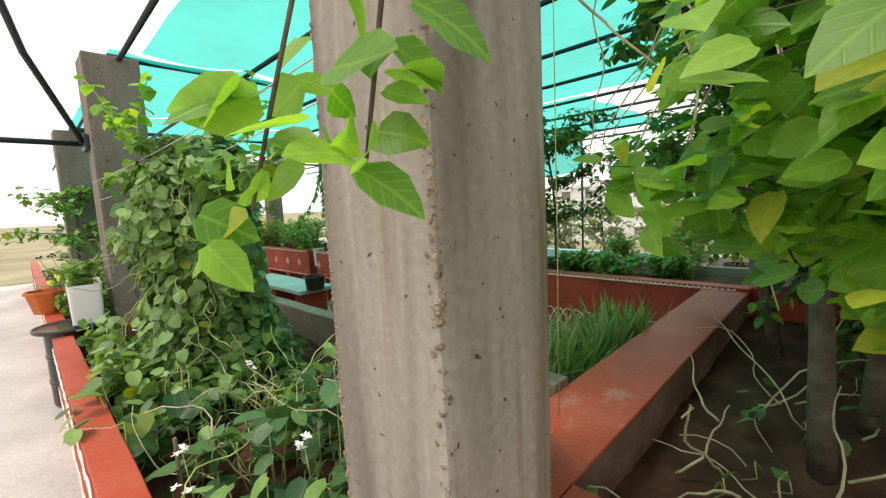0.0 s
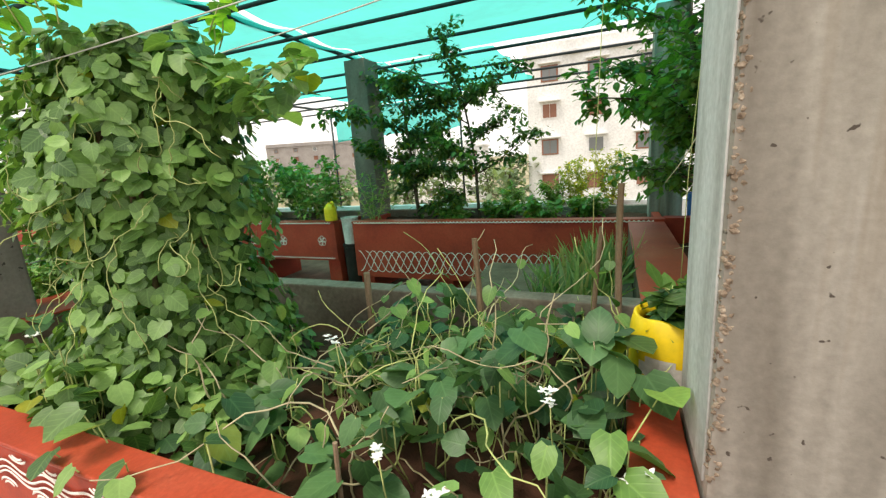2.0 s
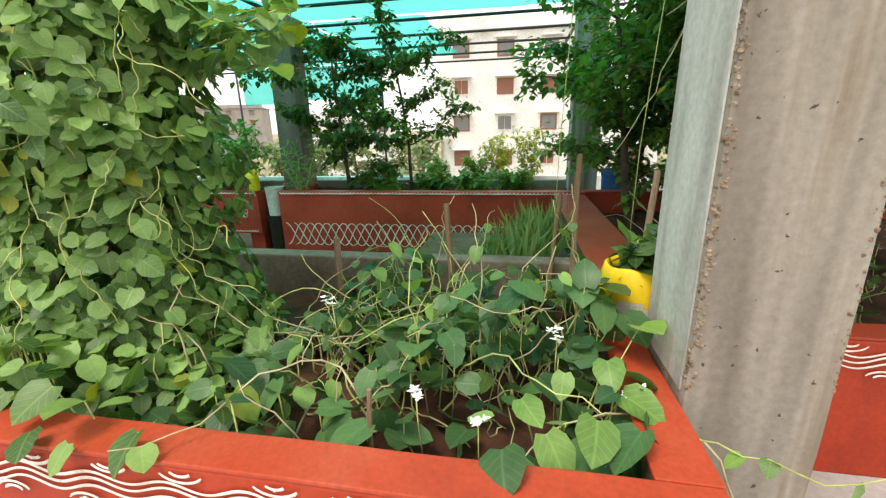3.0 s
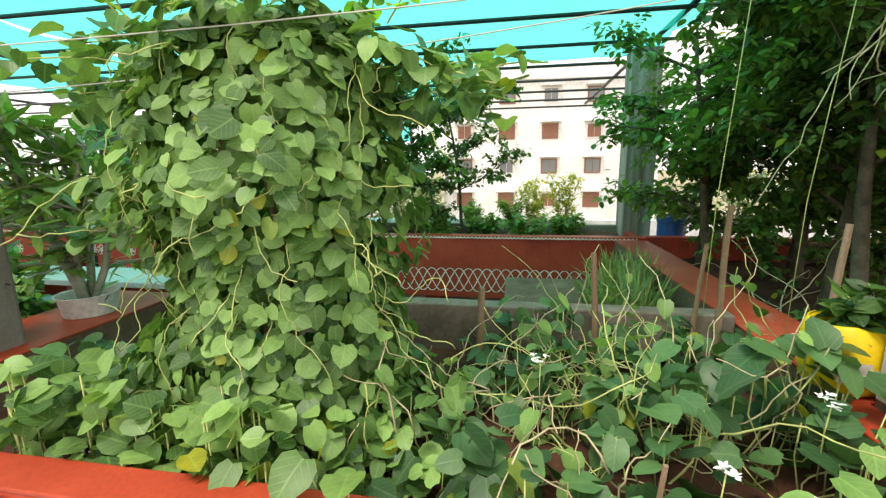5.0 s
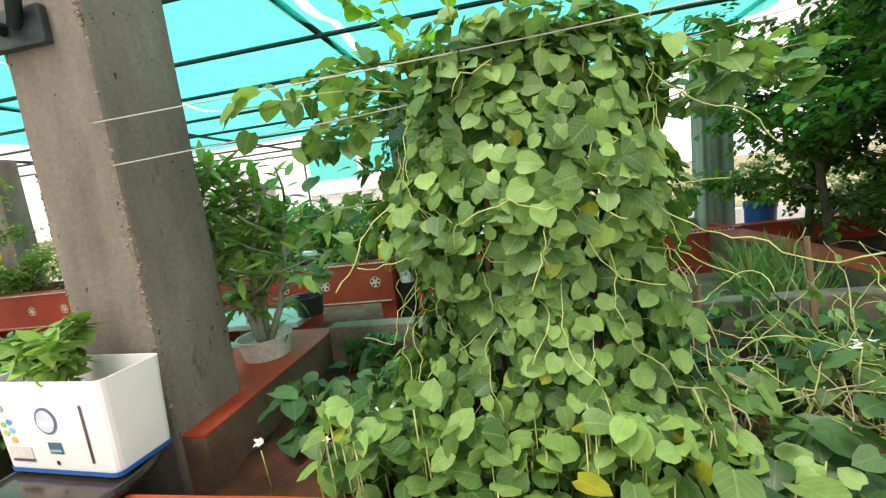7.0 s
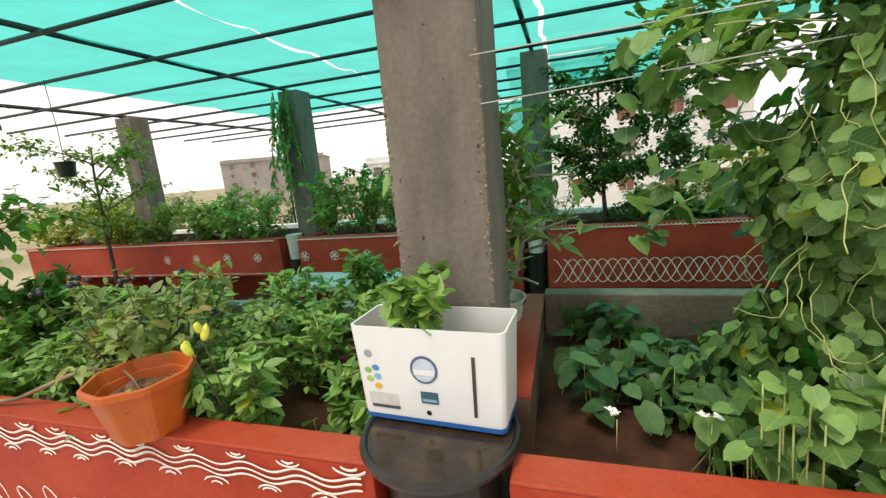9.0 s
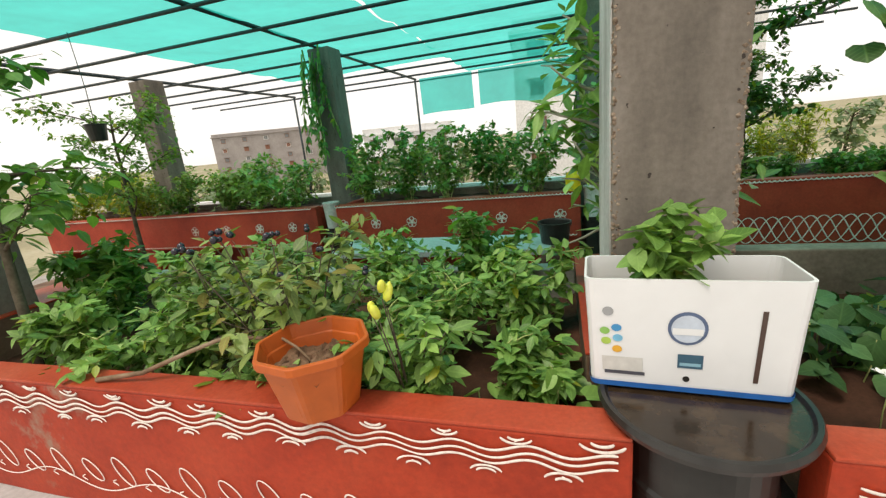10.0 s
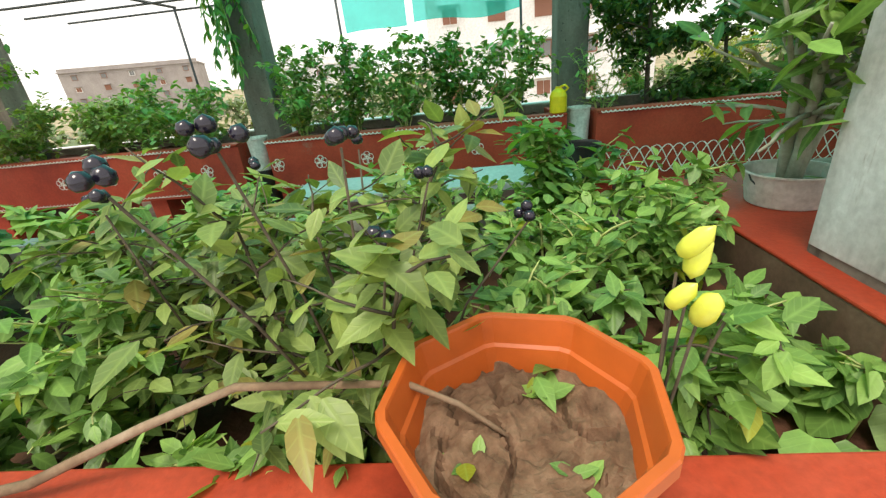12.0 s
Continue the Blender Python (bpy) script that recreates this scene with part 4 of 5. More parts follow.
# ---- plants ----
def bean_tower(x, y, z):
    """Climbing beans on a frame: a tall heap of heart-shaped leaves that spreads at its foot."""
    rng, rr = np.random.default_rng(11), random.Random(11)
    b = empty("climbing_bean_vine", x, y, z, label="tall dense climbing bean vine covering a pole frame", category="climbing plant")
    H = 1.5

    def radius(t):
        # wide head, narrower waist, broad foot
        return (0.50 - 0.13 * t) * (1 - 0.1 * math.exp(-((t - 0.40) / 0.16) ** 2)) + 0.16 * math.exp(-(t / 0.12) ** 2) - (0.32 * ((t - 0.86) / 0.14) ** 2 if t > 0.86 else 0)

    pos, out = [], []
    for i in range(4900):
        t = rr.random() ** 0.95
        a = rr.random() * 6.283
        lump = 1 + 0.55 * noise.noise(Vector((math.cos(a) * 1.6, math.sin(a) * 1.6, t * 4.2)))
        r = max(0.05, radius(t)) * lump * (1.04 - 0.42 * rr.random() ** 1.6)
        p = Vector((r * 1.08 * math.cos(a), r * 0.72 * math.sin(a), t * H))
        pos.append(p)
        out.append(Vector((math.cos(a), math.sin(a) * 1.2, 0.15 + (0.9 if t > 0.9 else 0))))
    for i in range(520):
        a, q = rr.random() * 6.283, math.sqrt(rr.random()) * 0.36
        pos.append(Vector((q * 1.08 * math.cos(a), q * 0.72 * math.sin(a), H * (0.97 + 0.05 * noise.noise(Vector((q * 5 * math.cos(a), q * 5 * math.sin(a), 2)))))))
        out.append(Vector((math.cos(a), math.sin(a), 0.6)))
    pos, out = np.array(pos), np.array(out)
    side = np.stack([-out[:, 1], out[:, 0], 0 * out[:, 0]], 1) * rng.uniform(-1, 1, (len(out), 1))
    front = np.where((pos[:, 1] < -0.05))[0]
    near = set(front[:280].tolist())
    rest = np.array([i for i in range(len(pos)) if i not in near])
    leaf_parts(b, pos[sorted(near)], (out * 0.35 + side)[sorted(near)], rng, 0.060, BEAN, HEART, 0.75, face=(0.0, -1.0, 0.55))
    tagged(part("foliage", leaf_set(pos[rest], (out * 0.35 + side)[rest], rng, 0.057, 0.75, 0.65, HEART, face=out[rest] * 1.0 + np.array([0, 0, 0.5])), BEAN, b), kind="stuff")
    for k in range(4):
        a = 0.6 + k * 1.57
        part("pole", tubes([tube(wander((0.3 * math.cos(a), 0.2 * math.sin(a), -0.12), (-0.1 * math.cos(a), -0.1 * math.sin(a), 1), H * 1.02, 6, 0.03, 0, rr), 0.012, 6)]), WOOD, b)
    for k in range(60):
        a = rr.uniform(3.3, 6.1)
        t = rr.uniform(0.35, 0.95)
        r = radius(t) * 1.03
        st = (r * 1.08 * math.cos(a), r * 0.72 * math.sin(a), t * H)
        part("tendril", tubes([tube(wander(st, (math.cos(a) * 0.3, math.sin(a) * 0.3, -1), rr.uniform(0.2, 0.6), 16, 0.62, 0.5, rr), 0.0019, 4)]), VINE, b)
    for k in range(16):
        # loose sprays that reach out sideways along the strings
        a, zz = rr.choice((0.0, 3.14, 3.14)) + rr.uniform(-0.5, 0.5), H * rr.uniform(0.55, 1.0)
        p = wander((0.35 * math.cos(a), 0.25 * math.sin(a), zz), (math.cos(a), math.sin(a) * 0.4, rr.uniform(-0.1, 0.55)), rr.uniform(0.35, 0.62), 9, 0.22, 0.35, rr)
        sh = part("spray", tubes([tube(p, 0.003, 4)]), VINE, b)
        q = np.array([v for v in p[2:]] * 3) + 0.03 * rng.normal(size=(3 * len(p[2:]), 3))
        part("spray_leaves", leaf_set(q, np.array([(rr.uniform(-1, 1), rr.uniform(-1, 0.4), 0.1) for _ in q]), rng, 0.072, 0.5, 0.5, HEART), BEAN, sh)
    for k in range(12):
        a = rr.uniform(0, 6.28)
        p = wander((0.45 * math.cos(a), 0.3 * math.sin(a), H * 0.97), (math.cos(a) * 0.7, math.sin(a) * 0.3, 1), rr.uniform(0.15, 0.42), 6, 0.25, 0.2, rr)
        sh = part("shoot", tubes([tube(p, 0.003, 4)]), VINE, b)
        q = np.array([v for v in p[1:]] * 2)
        part("shoot_leaves", leaf_set(q, np.array([(rr.uniform(-1, 1), rr.uniform(-1, 1), 0.2) for _ in q]), rng, 0.06, 0.4, 0.5, HEART), BRIGHT, sh)
    return b


bean_tower(-2.22, 0.30, 0.38)


def cover(name, x0, x1, y0, y1, z, count, size, material, seed, label, lift=0.22, shape=HEART, single=110):
    """Low leaves standing over soil on thin stalks, in an uneven carpet."""
    rng, rr = np.random.default_rng(seed), random.Random(seed)
    c = empty(name, (x0 + x1) / 2, (y0 + y1) / 2, z, label=label, category="ground plant")
    hx, hy = (x1 - x0) / 2, (y1 - y0) / 2
    pos, out, stalks = [], [], []
    while len(pos) < count:
        u, v = rr.uniform(-hx, hx), rr.uniform(-hy, hy)
        d = noise.noise(Vector((u * 2.3 + seed, v * 2.3, seed)))
        if d < -0.25 + (0.35 * rr.random()) and rr.random() < 0.8:
            continue
        hh = lift * (0.45 + 0.8 * max(0, d + 0.35)) * rr.uniform(0.3, 1.1)
        pos.append((u, v, hh))
        out.append((rr.uniform(-1, 1), rr.uniform(-1, 0.6), 0.1))
        if rr.random() < 0.35:
            stalks.append(tube([(u + rr.uniform(-0.08, 0.08), v + rr.uniform(-0.08, 0.08), -0.02), (u * 0.99, v, hh * 0.5), (u, v, hh)], 0.0026, 4))
    pos, out = np.array(pos), np.array(out)
    leaf_parts(c, pos[:single], out[:single], rng, size * 1.25, material, shape, 0.35)
    tagged(part("foliage", leaf_set(pos[single:], out[single:], rng, size, 0.3, 0.8, shape), material, c), kind="stuff")
    tagged(part("stalk_work", tubes(stalks), VINE, c), kind="stuff")
    return c


cover("bean_ground_cover", -2.95, -1.5, -0.27, 0.25, 0.37, 520, 0.066, BEAN, 21, "trailing bean leaves spreading at the foot of the vine", 0.36)
cover("low_bean_plants", -1.75, -0.26, -0.27, 0.45, 0.36, 210, 0.084, BEAN_SHADED, 22, "low bean plants with shade-darkened leaves over shaded soil", 0.32)
cover("low_bean_plants", -1.6, -0.26, 0.35, 1.05, 0.36, 170, 0.075, BEAN_SHADED, 23, "low bean plants with shade-darkened leaves over shaded soil", 0.24)
cover("low_bean_plants", -3.36, -2.6, 0.1, 1.05, 0.36, 230, 0.074, BEAN_SHADED, 24, "low broad leaves near the divider wall", 0.24)


def broad_leaves(x, y, z, places, size, material, label):
    """A young bean plant with a few broad leaves, each on its own stalk."""
    b = empty("broad_bean_plant", x, y, z, label=label, category="plant")
    rng = np.random.default_rng(77)
    pos = [Vector(p) - Vector((x, y, z)) for p in places]
    for p in pos:
        part("stalk", tubes([tube([(p.x * 0.3, p.y * 0.3, -0.02), (p.x * 0.7, p.y * 0.8, p.z * 0.6), p], 0.003, 5, 0.002)]), VINE, b)
    leaf_parts(b, pos, [(0.3 * p.x + 0.1, -0.9, 0.0) for p in pos], rng, size, material, HEART, 0.35, 6, (0.1, -0.5, 1.0))
    return b


broad_leaves(-0.50, -0.08, 0.36, ((-0.24, 0.20, 0.70), (-0.60, -0.13, 0.64), (-0.49, -0.06, 0.68), (-0.42, -0.16, 0.62), (-0.36, 0.05, 0.66), (-0.54, -0.2, 0.60), (-0.33, -0.02, 0.60)), 0.10, CHILI, "young bean plant with broad bright green leaves")
broad_leaves(-0.88, 0.10, 0.36, ((-0.93, 0.12, 0.63), (-0.84, 0.16, 0.66), (-1.05, 0.0, 0.6)), 0.12, BEAN_SHADED, "young bean plant with broad shade-darkened leaves")
broad_leaves(-1.75, -0.18, 0.36, ((-1.72, -0.30, 0.64), (-1.80, -0.38, 0.60), (-1.66, -0.40, 0.60), (-1.84, -0.28, 0.66), (-1.5, -0.36, 0.62)), 0.10, BEAN, "bean shoot trailing over the bed wall")


def dry_beans(x, y, z, seed, n=30, spread=0.34, height=0.78):
    rr, rng = random.Random(seed), np.random.default_rng(seed)
    d = empty("dry_bean_plants", x, y, z, label="half-dry bean stalks with pods and few leaves", category="plant")
    lp = []
    for k in range(n):
        a = rr.random() * 6.283
        s = (rr.uniform(-spread, spread) * 1.6, rr.uniform(-spread, spread), -0.03)
        p = wander(s, (0.5 * math.cos(a), 0.5 * math.sin(a), 1), height * rr.uniform(0.5, 1.25), 16, 0.5, 0.4, rr)
        part("stalk", tubes([tube(p, rr.uniform(0.0026, 0.005), 5, 0.0016)]), VINE if k % 2 else TWIG, d)
        lp += [p[i] for i in range(5, 16) if rr.random() < 0.22]
    pods = []
    for k in range(26):
        p = rr.choice(lp)
        pods.append(tube(wander(p, (rr.uniform(-0.4, 0.4), rr.uniform(-0.4, 0.4), -1), rr.uniform(0.07, 0.13), 4, 0.15, 0.2, rr), 0.0042, 6, 0.002))
    tagged(part("pod_work", tubes(pods), VINE, d, "green bean pods"), kind="stuff")
    q = np.array(lp)
    tagged(part("foliage", leaf_set(q, np.array([(rr.uniform(-1, 1), rr.uniform(-1, 1), 0) for _ in lp]), rng, 0.06, 0.6, 0.5, HEART), BEAN, d), kind="stuff")
    return d


dry_beans(-1.05, 0.55, 0.38, 31, 64)
dry_beans(-0.68, 0.35, 0.38, 32, 44)
dry_beans(-1.40, 0.15, 0.38, 33, 34, 0.25, 0.6)


def flowers(x, y, z, seed, n):
    rr = random.Random(seed)
    f = empty("white_bean_flower", x, y, z, label="small white bean flowers on a stalk", category="flower")
    part("stalk", tubes([tube([(0.01, 0.02, -0.25), (0.0, 0.01, -0.1), (0, 0, 0)], 0.002, 4)]), VINE, f)
    for k in range(n):
        c = Vector((rr.uniform(-0.025, 0.025), rr.uniform(-0.02, 0.02), rr.uniform(-0.01, 0.03)))
        q = np.array([c] * 4)
        out = np.array([(math.cos(1.57 * i + k), math.sin(1.57 * i + k), 0.4) for i in range(4)])
        part("petals", leaf_set(q, out, np.random.default_rng(seed + k), 0.017, 0, 0.3, OVAL), PETAL, f)
    return f


for i, (x, y, z, n) in enumerate(((-0.50, 0.06, 0.72, 6), (-0.30, 0.0, 0.60, 3), (-0.86, -0.18, 0.66, 4), (-2.75, 0.0, 0.68, 4), (-2.95, -0.1, 0.6, 3), (-1.25, 0.2, 0.72, 4), (-2.62, -0.16, 0.52, 3), (-0.70, -0.22, 0.62, 3), (-3.2, -0.05, 0.56, 3))):
    flowers(x, y, z, 300 + 9 * i, n)


def stake(x, y, z0, z1, lean, seed, r=0.017):
    rr = random.Random(seed)
    p = wander((x, y, z0), (lean[0], lean[1], 1), z1 - z0, 7, 0.025, 0, rr)
    v, f = tube(p, r, 7, r * 0.8)
    me = mesh_of(v, f)
    return tagged(part("wooden_stake", me, WOOD), "rough weathered wooden stake stuck in the soil", "stake")


stake(-0.34, 1.02, 0.3, 1.17, (0.03, 0.0), 1)
stake(-0.46, 1.04, 0.3, 0.98, (0.05, 0), 2, 0.013)
stake(-0.93, 0.90, 0.3, 0.95, (-0.02, 0), 3)
stake(-1.50, 0.80, 0.3, 0.80, (0.05, 0.0), 4, 0.02)
stake(-0.13, 0.66, WALL_TOP, 1.13, (0.05, 0), 5, 0.015)
stake(-1.0, -0.17, 0.3, 0.66, (0.02, 0), 6, 0.008)


def grass_clump(x, y, z, seed, n=420, h=0.42, r=0.28, label="clump of long narrow green leaves"):
    rng = np.random.default_rng(seed)
    g = empty("grass_clump", x, y, z, label=label, category="grass")
    a = rng.uniform(0, 6.283, n)
    q = np.sqrt(rng.uniform(0, 1, n)) * r
    pos = np.stack([q * np.cos(a), q * np.sin(a), np.zeros(n)], 1)
    ax = np.stack([np.cos(a) * 0.35, np.sin(a) * 0.35, np.ones(n)], 1) + 0.42 * rng.normal(size=(n, 3))
    me = leaves_mesh(pos, ax, np.stack([np.cos(a), np.sin(a), 0.2 + 0 * a], 1), h * rng.uniform(0.55, 1.15, n), BLADE, rng, 0.3, 0.25)
    tagged(part("grass_tuft", me, GRASS, g), kind="stuff")
    return g


grass_clump(-0.62, 1.75, 0.36, 41, 170, 0.34, 0.24)
grass_clump(-0.45, 2.3, 0.36, 42, 180, 0.36, 0.2)
setting("wall_grass_bed", rough_box(-1.4, -0.235, 1.5, 2.7, AISLE + 0.012, 0.36, 0.01), INNER, "low block of earth with grass", "bed")

# bed under the trees: bare soil, dead twigs
def twigs(x, y, z, seed, n, length):
    rr = random.Random(seed)
    t = empty("dead_twig_heap", x, y, z, label="tangle of bare dry twigs over bare soil", category="twigs")
    for k in range(n):
        a = rr.random() * 6.283
        p = wander((rr.uniform(-0.5, 0.5), rr.uniform(-0.5, 0.5), 0), (math.cos(a), math.sin(a), rr.uniform(0.1, 1.0)), length * rr.uniform(0.5, 1.3), 12, 0.36, 0.3, rr)
        part("twig", tubes([tube(p, rr.uniform(0.003, 0.008), 5, 0.002)]), TWIG, t)
    return t


twigs(0.75, 1.5, 0.4, 51, 14, 0.8)
twigs(0.62, 1.15, 0.4, 52, 7, 0.6)
cover("weeds", 0.3, 2.2, 0.7, 2.6, 0.37, 160, 0.06, DARKTREE, 53, "sparse dark weeds on shaded soil", 0.18, OVAL, 20)


def tree(name, x, y, z, height, crown, count, size, material, seed, label, shape=OVAL, trunk=0.045, limbs=9, fork=0.35, bark=BARK, lean=(0, 0), flat=1.0, droop=0.5, face=None):
    """A tree: tapered trunk, limbs that fork, twigs and leaves in clumps with gaps."""
    rr, rng = random.Random(seed), np.random.default_rng(seed)
    t = empty(name, x, y, z, label=label, category="tree")
    main = wander((0, 0, -0.05), (lean[0], lean[1], 1), height * 0.85, 9, 0.07, 0, rr)
    part("trunk", tubes([tube(main, trunk, 8, trunk * 0.35)]), bark, t)
    pos, out, tw = [], [], []
    for k in range(limbs):
        i = min(9, int(9 * fork + (9 - 9 * fork) * (k + 0.5) / limbs))
        a = 2.4 * k + rr.uniform(-0.4, 0.4)
        limb = wander(main[i], (math.cos(a), math.sin(a), rr.uniform(0.25, 0.8) * flat), crown * rr.uniform(0.7, 1.1), 8, 0.16, 0.1, rr)
        part("limb", tubes([tube(limb, trunk * 0.4, 6, trunk * 0.1)]), bark, t)
        for j in range(2, 9):
            for _ in range(2):
                b = rr.random() * 6.283
                w = wander(limb[j], (math.cos(b), math.sin(b), rr.uniform(-0.3, 0.8)), crown * rr.uniform(0.18, 0.42), 4, 0.25, 0.3, rr)
                tw.append(w)
    tagged(part("twig_work", tubes([tube(w, trunk * 0.09, 4, trunk * 0.04) for w in tw]), bark, t), kind="stuff")
    per = count / (4 * len(tw))
    for w in tw:
        if rr.random() < 0.1:
            continue
        for i in range(1, 5):
            for _ in range(int(per) + (rr.random() < per % 1)):
                p = w[i - 1].lerp(w[i], rr.random()) + Vector((rr.gauss(0, 1), rr.gauss(0, 1), rr.gauss(0, 1))) * size * 0.5
                b = rr.random() * 6.283
                pos.append(p)
                out.append((w[i] - w[i - 1]).normalized() * 0.5 + Vector((math.cos(b), math.sin(b), 0)))
    tagged(part("crown", leaf_set(np.array(pos), np.array(out), rng, size, droop, 0.5, shape, face=face), material, t), kind="stuff")
    return t


# dark trees behind the bare bed
DT = "dense dark green tree over the shaded bed"
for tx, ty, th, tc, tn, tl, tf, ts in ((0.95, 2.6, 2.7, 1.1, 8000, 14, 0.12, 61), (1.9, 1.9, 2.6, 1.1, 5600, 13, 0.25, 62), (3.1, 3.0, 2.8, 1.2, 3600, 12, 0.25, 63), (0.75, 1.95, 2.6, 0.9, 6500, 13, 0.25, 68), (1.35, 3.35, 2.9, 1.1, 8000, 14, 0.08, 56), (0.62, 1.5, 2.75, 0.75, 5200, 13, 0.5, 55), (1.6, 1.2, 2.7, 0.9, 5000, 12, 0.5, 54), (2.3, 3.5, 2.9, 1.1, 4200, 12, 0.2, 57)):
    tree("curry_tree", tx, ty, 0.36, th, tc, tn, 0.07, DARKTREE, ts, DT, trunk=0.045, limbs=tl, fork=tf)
tree("curry_tree", 0.5, 3.3, 0.36, 2.6, 0.85, 5200, 0.066, TREE, 64, "leafy green tree beside the rear pillar", trunk=0.04, limbs=12, fork=0.2)
tree("curry_tree", 0.38, 2.75, 0.36, 2.4, 1.05, 3800, 0.072, TREE, 69, "leafy tree leaning over the lattice-painted wall", trunk=0.04, limbs=11, fork=0.3, lean=(-0.22, 0.05))
# bright shrub close to the first pillar
tree("bright_leaf_shrub", 1.0, 0.72, 0.36, 1.62, 0.56, 3000, 0.072, BRIGHT, 65, "shrub with broad bright green leaves by the pillar", BROAD, 0.02, 13, 0.60, BARK, (-0.02, -0.16), 0.9, 0.3, (-0.3, -0.8, 0.7))


def dry_vine(x, y, z, seed, n):
    """Bare pale vines that hang down through the tree crowns."""
    rr = random.Random(seed)
    v = empty("dry_vine", x, y, z, label="pale bare dry vine hanging from a tree crown", category="vine")
    for k in range(n):
        a = rr.random() * 6.283
        p = wander((rr.uniform(-0.25, 0.25), rr.uniform(-0.2, 0.2), rr.uniform(-0.2, 0.1)), (0.5 * math.cos(a), 0.5 * math.sin(a), -1), rr.uniform(0.5, 1.2), 12, 0.38, 0.2, rr)
        part("vine_stem", tubes([tube(p, rr.uniform(0.003, 0.006), 5, 0.002)]), TWIG, v)
    return v


dry_vine(0.25, 0.9, 2.15, 511, 9)
dry_vine(0.5, 1.3, 2.2, 512, 9)
dry_vine(0.95, 1.25, 1.9, 513, 8)


def hanging_branch(pts, n, size, seed, label):
    rr, rng = random.Random(seed), np.random.default_rng(seed)
    h = empty("hanging_branch", *pts[0], label=label, category="branch")
    o = Vector(pts[0])
    p = [Vector(q) - o for q in pts]
    part("stem", tubes([tube(p, 0.004, 5, 0.002)]), BARK, h)
    pos, out = [], []
    for k in range(n):
        f = (0.25 + 0.75 * k / n) * (len(p) - 1)
        i = min(int(f), len(p) - 2)
        pos.append(p[i].lerp(p[i + 1], f - i) + Vector((rr.uniform(-1, 1), rr.uniform(-1, 1), rr.uniform(-1, 1))) * 0.05)
        a = rr.random() * 6.283
        out.append((math.cos(a), math.sin(a), 0.0))
    leaf_parts(h, np.array(pos), np.array(out), rng, size, BRIGHT, BROAD, 0.5, 8, (0.35, -0.7, 0.6))
    return h


hanging_branch([(0.33, 0.02, 2.75), (0.30, -0.12, 2.2), (0.26, -0.22, 1.75), (0.24, -0.28, 1.52), (0.22, -0.30, 1.42)], 34, 0.064, 7, "leafy green creeper branch hanging from the shade frame")
hanging_branch([(0.42, -0.02, 2.65), (0.38, -0.15, 2.1), (0.36, -0.21, 1.7), (0.345, -0.235, 1.52), (0.335, -0.24, 1.46)], 26, 0.064, 8, "leafy green creeper branch hanging from the shade frame")
hanging_branch([(0.95, 0.62, 1.75), (0.86, 0.38, 1.45), (0.79, 0.24, 1.30), (0.73, 0.16, 1.24)], 12, 0.08, 9, "low bright green branch reaching out of the shrub")

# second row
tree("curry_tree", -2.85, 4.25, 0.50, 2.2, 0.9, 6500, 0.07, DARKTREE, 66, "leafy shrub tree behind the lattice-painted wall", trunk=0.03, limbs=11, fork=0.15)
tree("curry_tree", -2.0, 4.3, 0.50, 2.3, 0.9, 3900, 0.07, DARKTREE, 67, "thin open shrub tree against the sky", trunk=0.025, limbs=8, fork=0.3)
shrub("tomato_plant", -3.42, 4.0, 0.50, 0.75, 0.35, 500, 0.07, CHILI, LANCE, 5, 81, label="feathery green plant beside the rear pillar")
for i, x in enumerate((-6.75, -6.15, -5.55, -4.95, -4.35)):
    shrub("rose_bush", x, 4.1 + 0.2 * (i % 2), 0.50, 1.0, 0.55, 1500, 0.072, TREE if i % 2 else CHILI, OVAL, 6, 90 + i, label="leafy green bush in the second bed", category="bush", group="bushes in the second bed", low=0.05)
for i, x in enumerate((-8.0, -8.7, -9.4, -10.2, -11.0, -11.8, -12.5)):
    shrub("hedge_plant", x, 4.05 + 0.15 * (i % 3), 0.50, 0.75 + 0.1 * (i % 2), 0.65, 1500, 0.072, CHILI if i < 4 else YGREEN, OVAL, 6, 110 + i, label="low leafy plant in the second bed", category="bush", group="bushes in the second bed", low=0.0)
for i, x in enumerate((-2.3, -1.7, -1.2, -0.7)):
    shrub("low_plant", x, 4.1 + 0.2 * (i % 2), 0.50, 0.32, 0.3, 240, 0.07, TREE, OVAL, 5, 130 + i, label="low leafy plant in the second bed", category="bush", group="bushes in the second bed", low=0.0)

for i, (x, h, m) in enumerate(((-1.35, 0.55, TREE), (-0.95, 0.9, YGREEN), (-0.45, 1.0, YGREEN), (-2.1, 0.5, TREE))):
    pail(x, 6.6, AISLE + 0.013, 0.17, 0.75, OLDWHITE if i % 2 else BLACKPL, "tall plastic tub holding a plant at the parapet")
    shrub("tub_plant", x, 6.6, AISLE + 0.7, h, 0.32, 650, 0.085, m, LANCE, 7, 140 + i, label="feathery light green plant in a tub", category="bush", low=0.1)

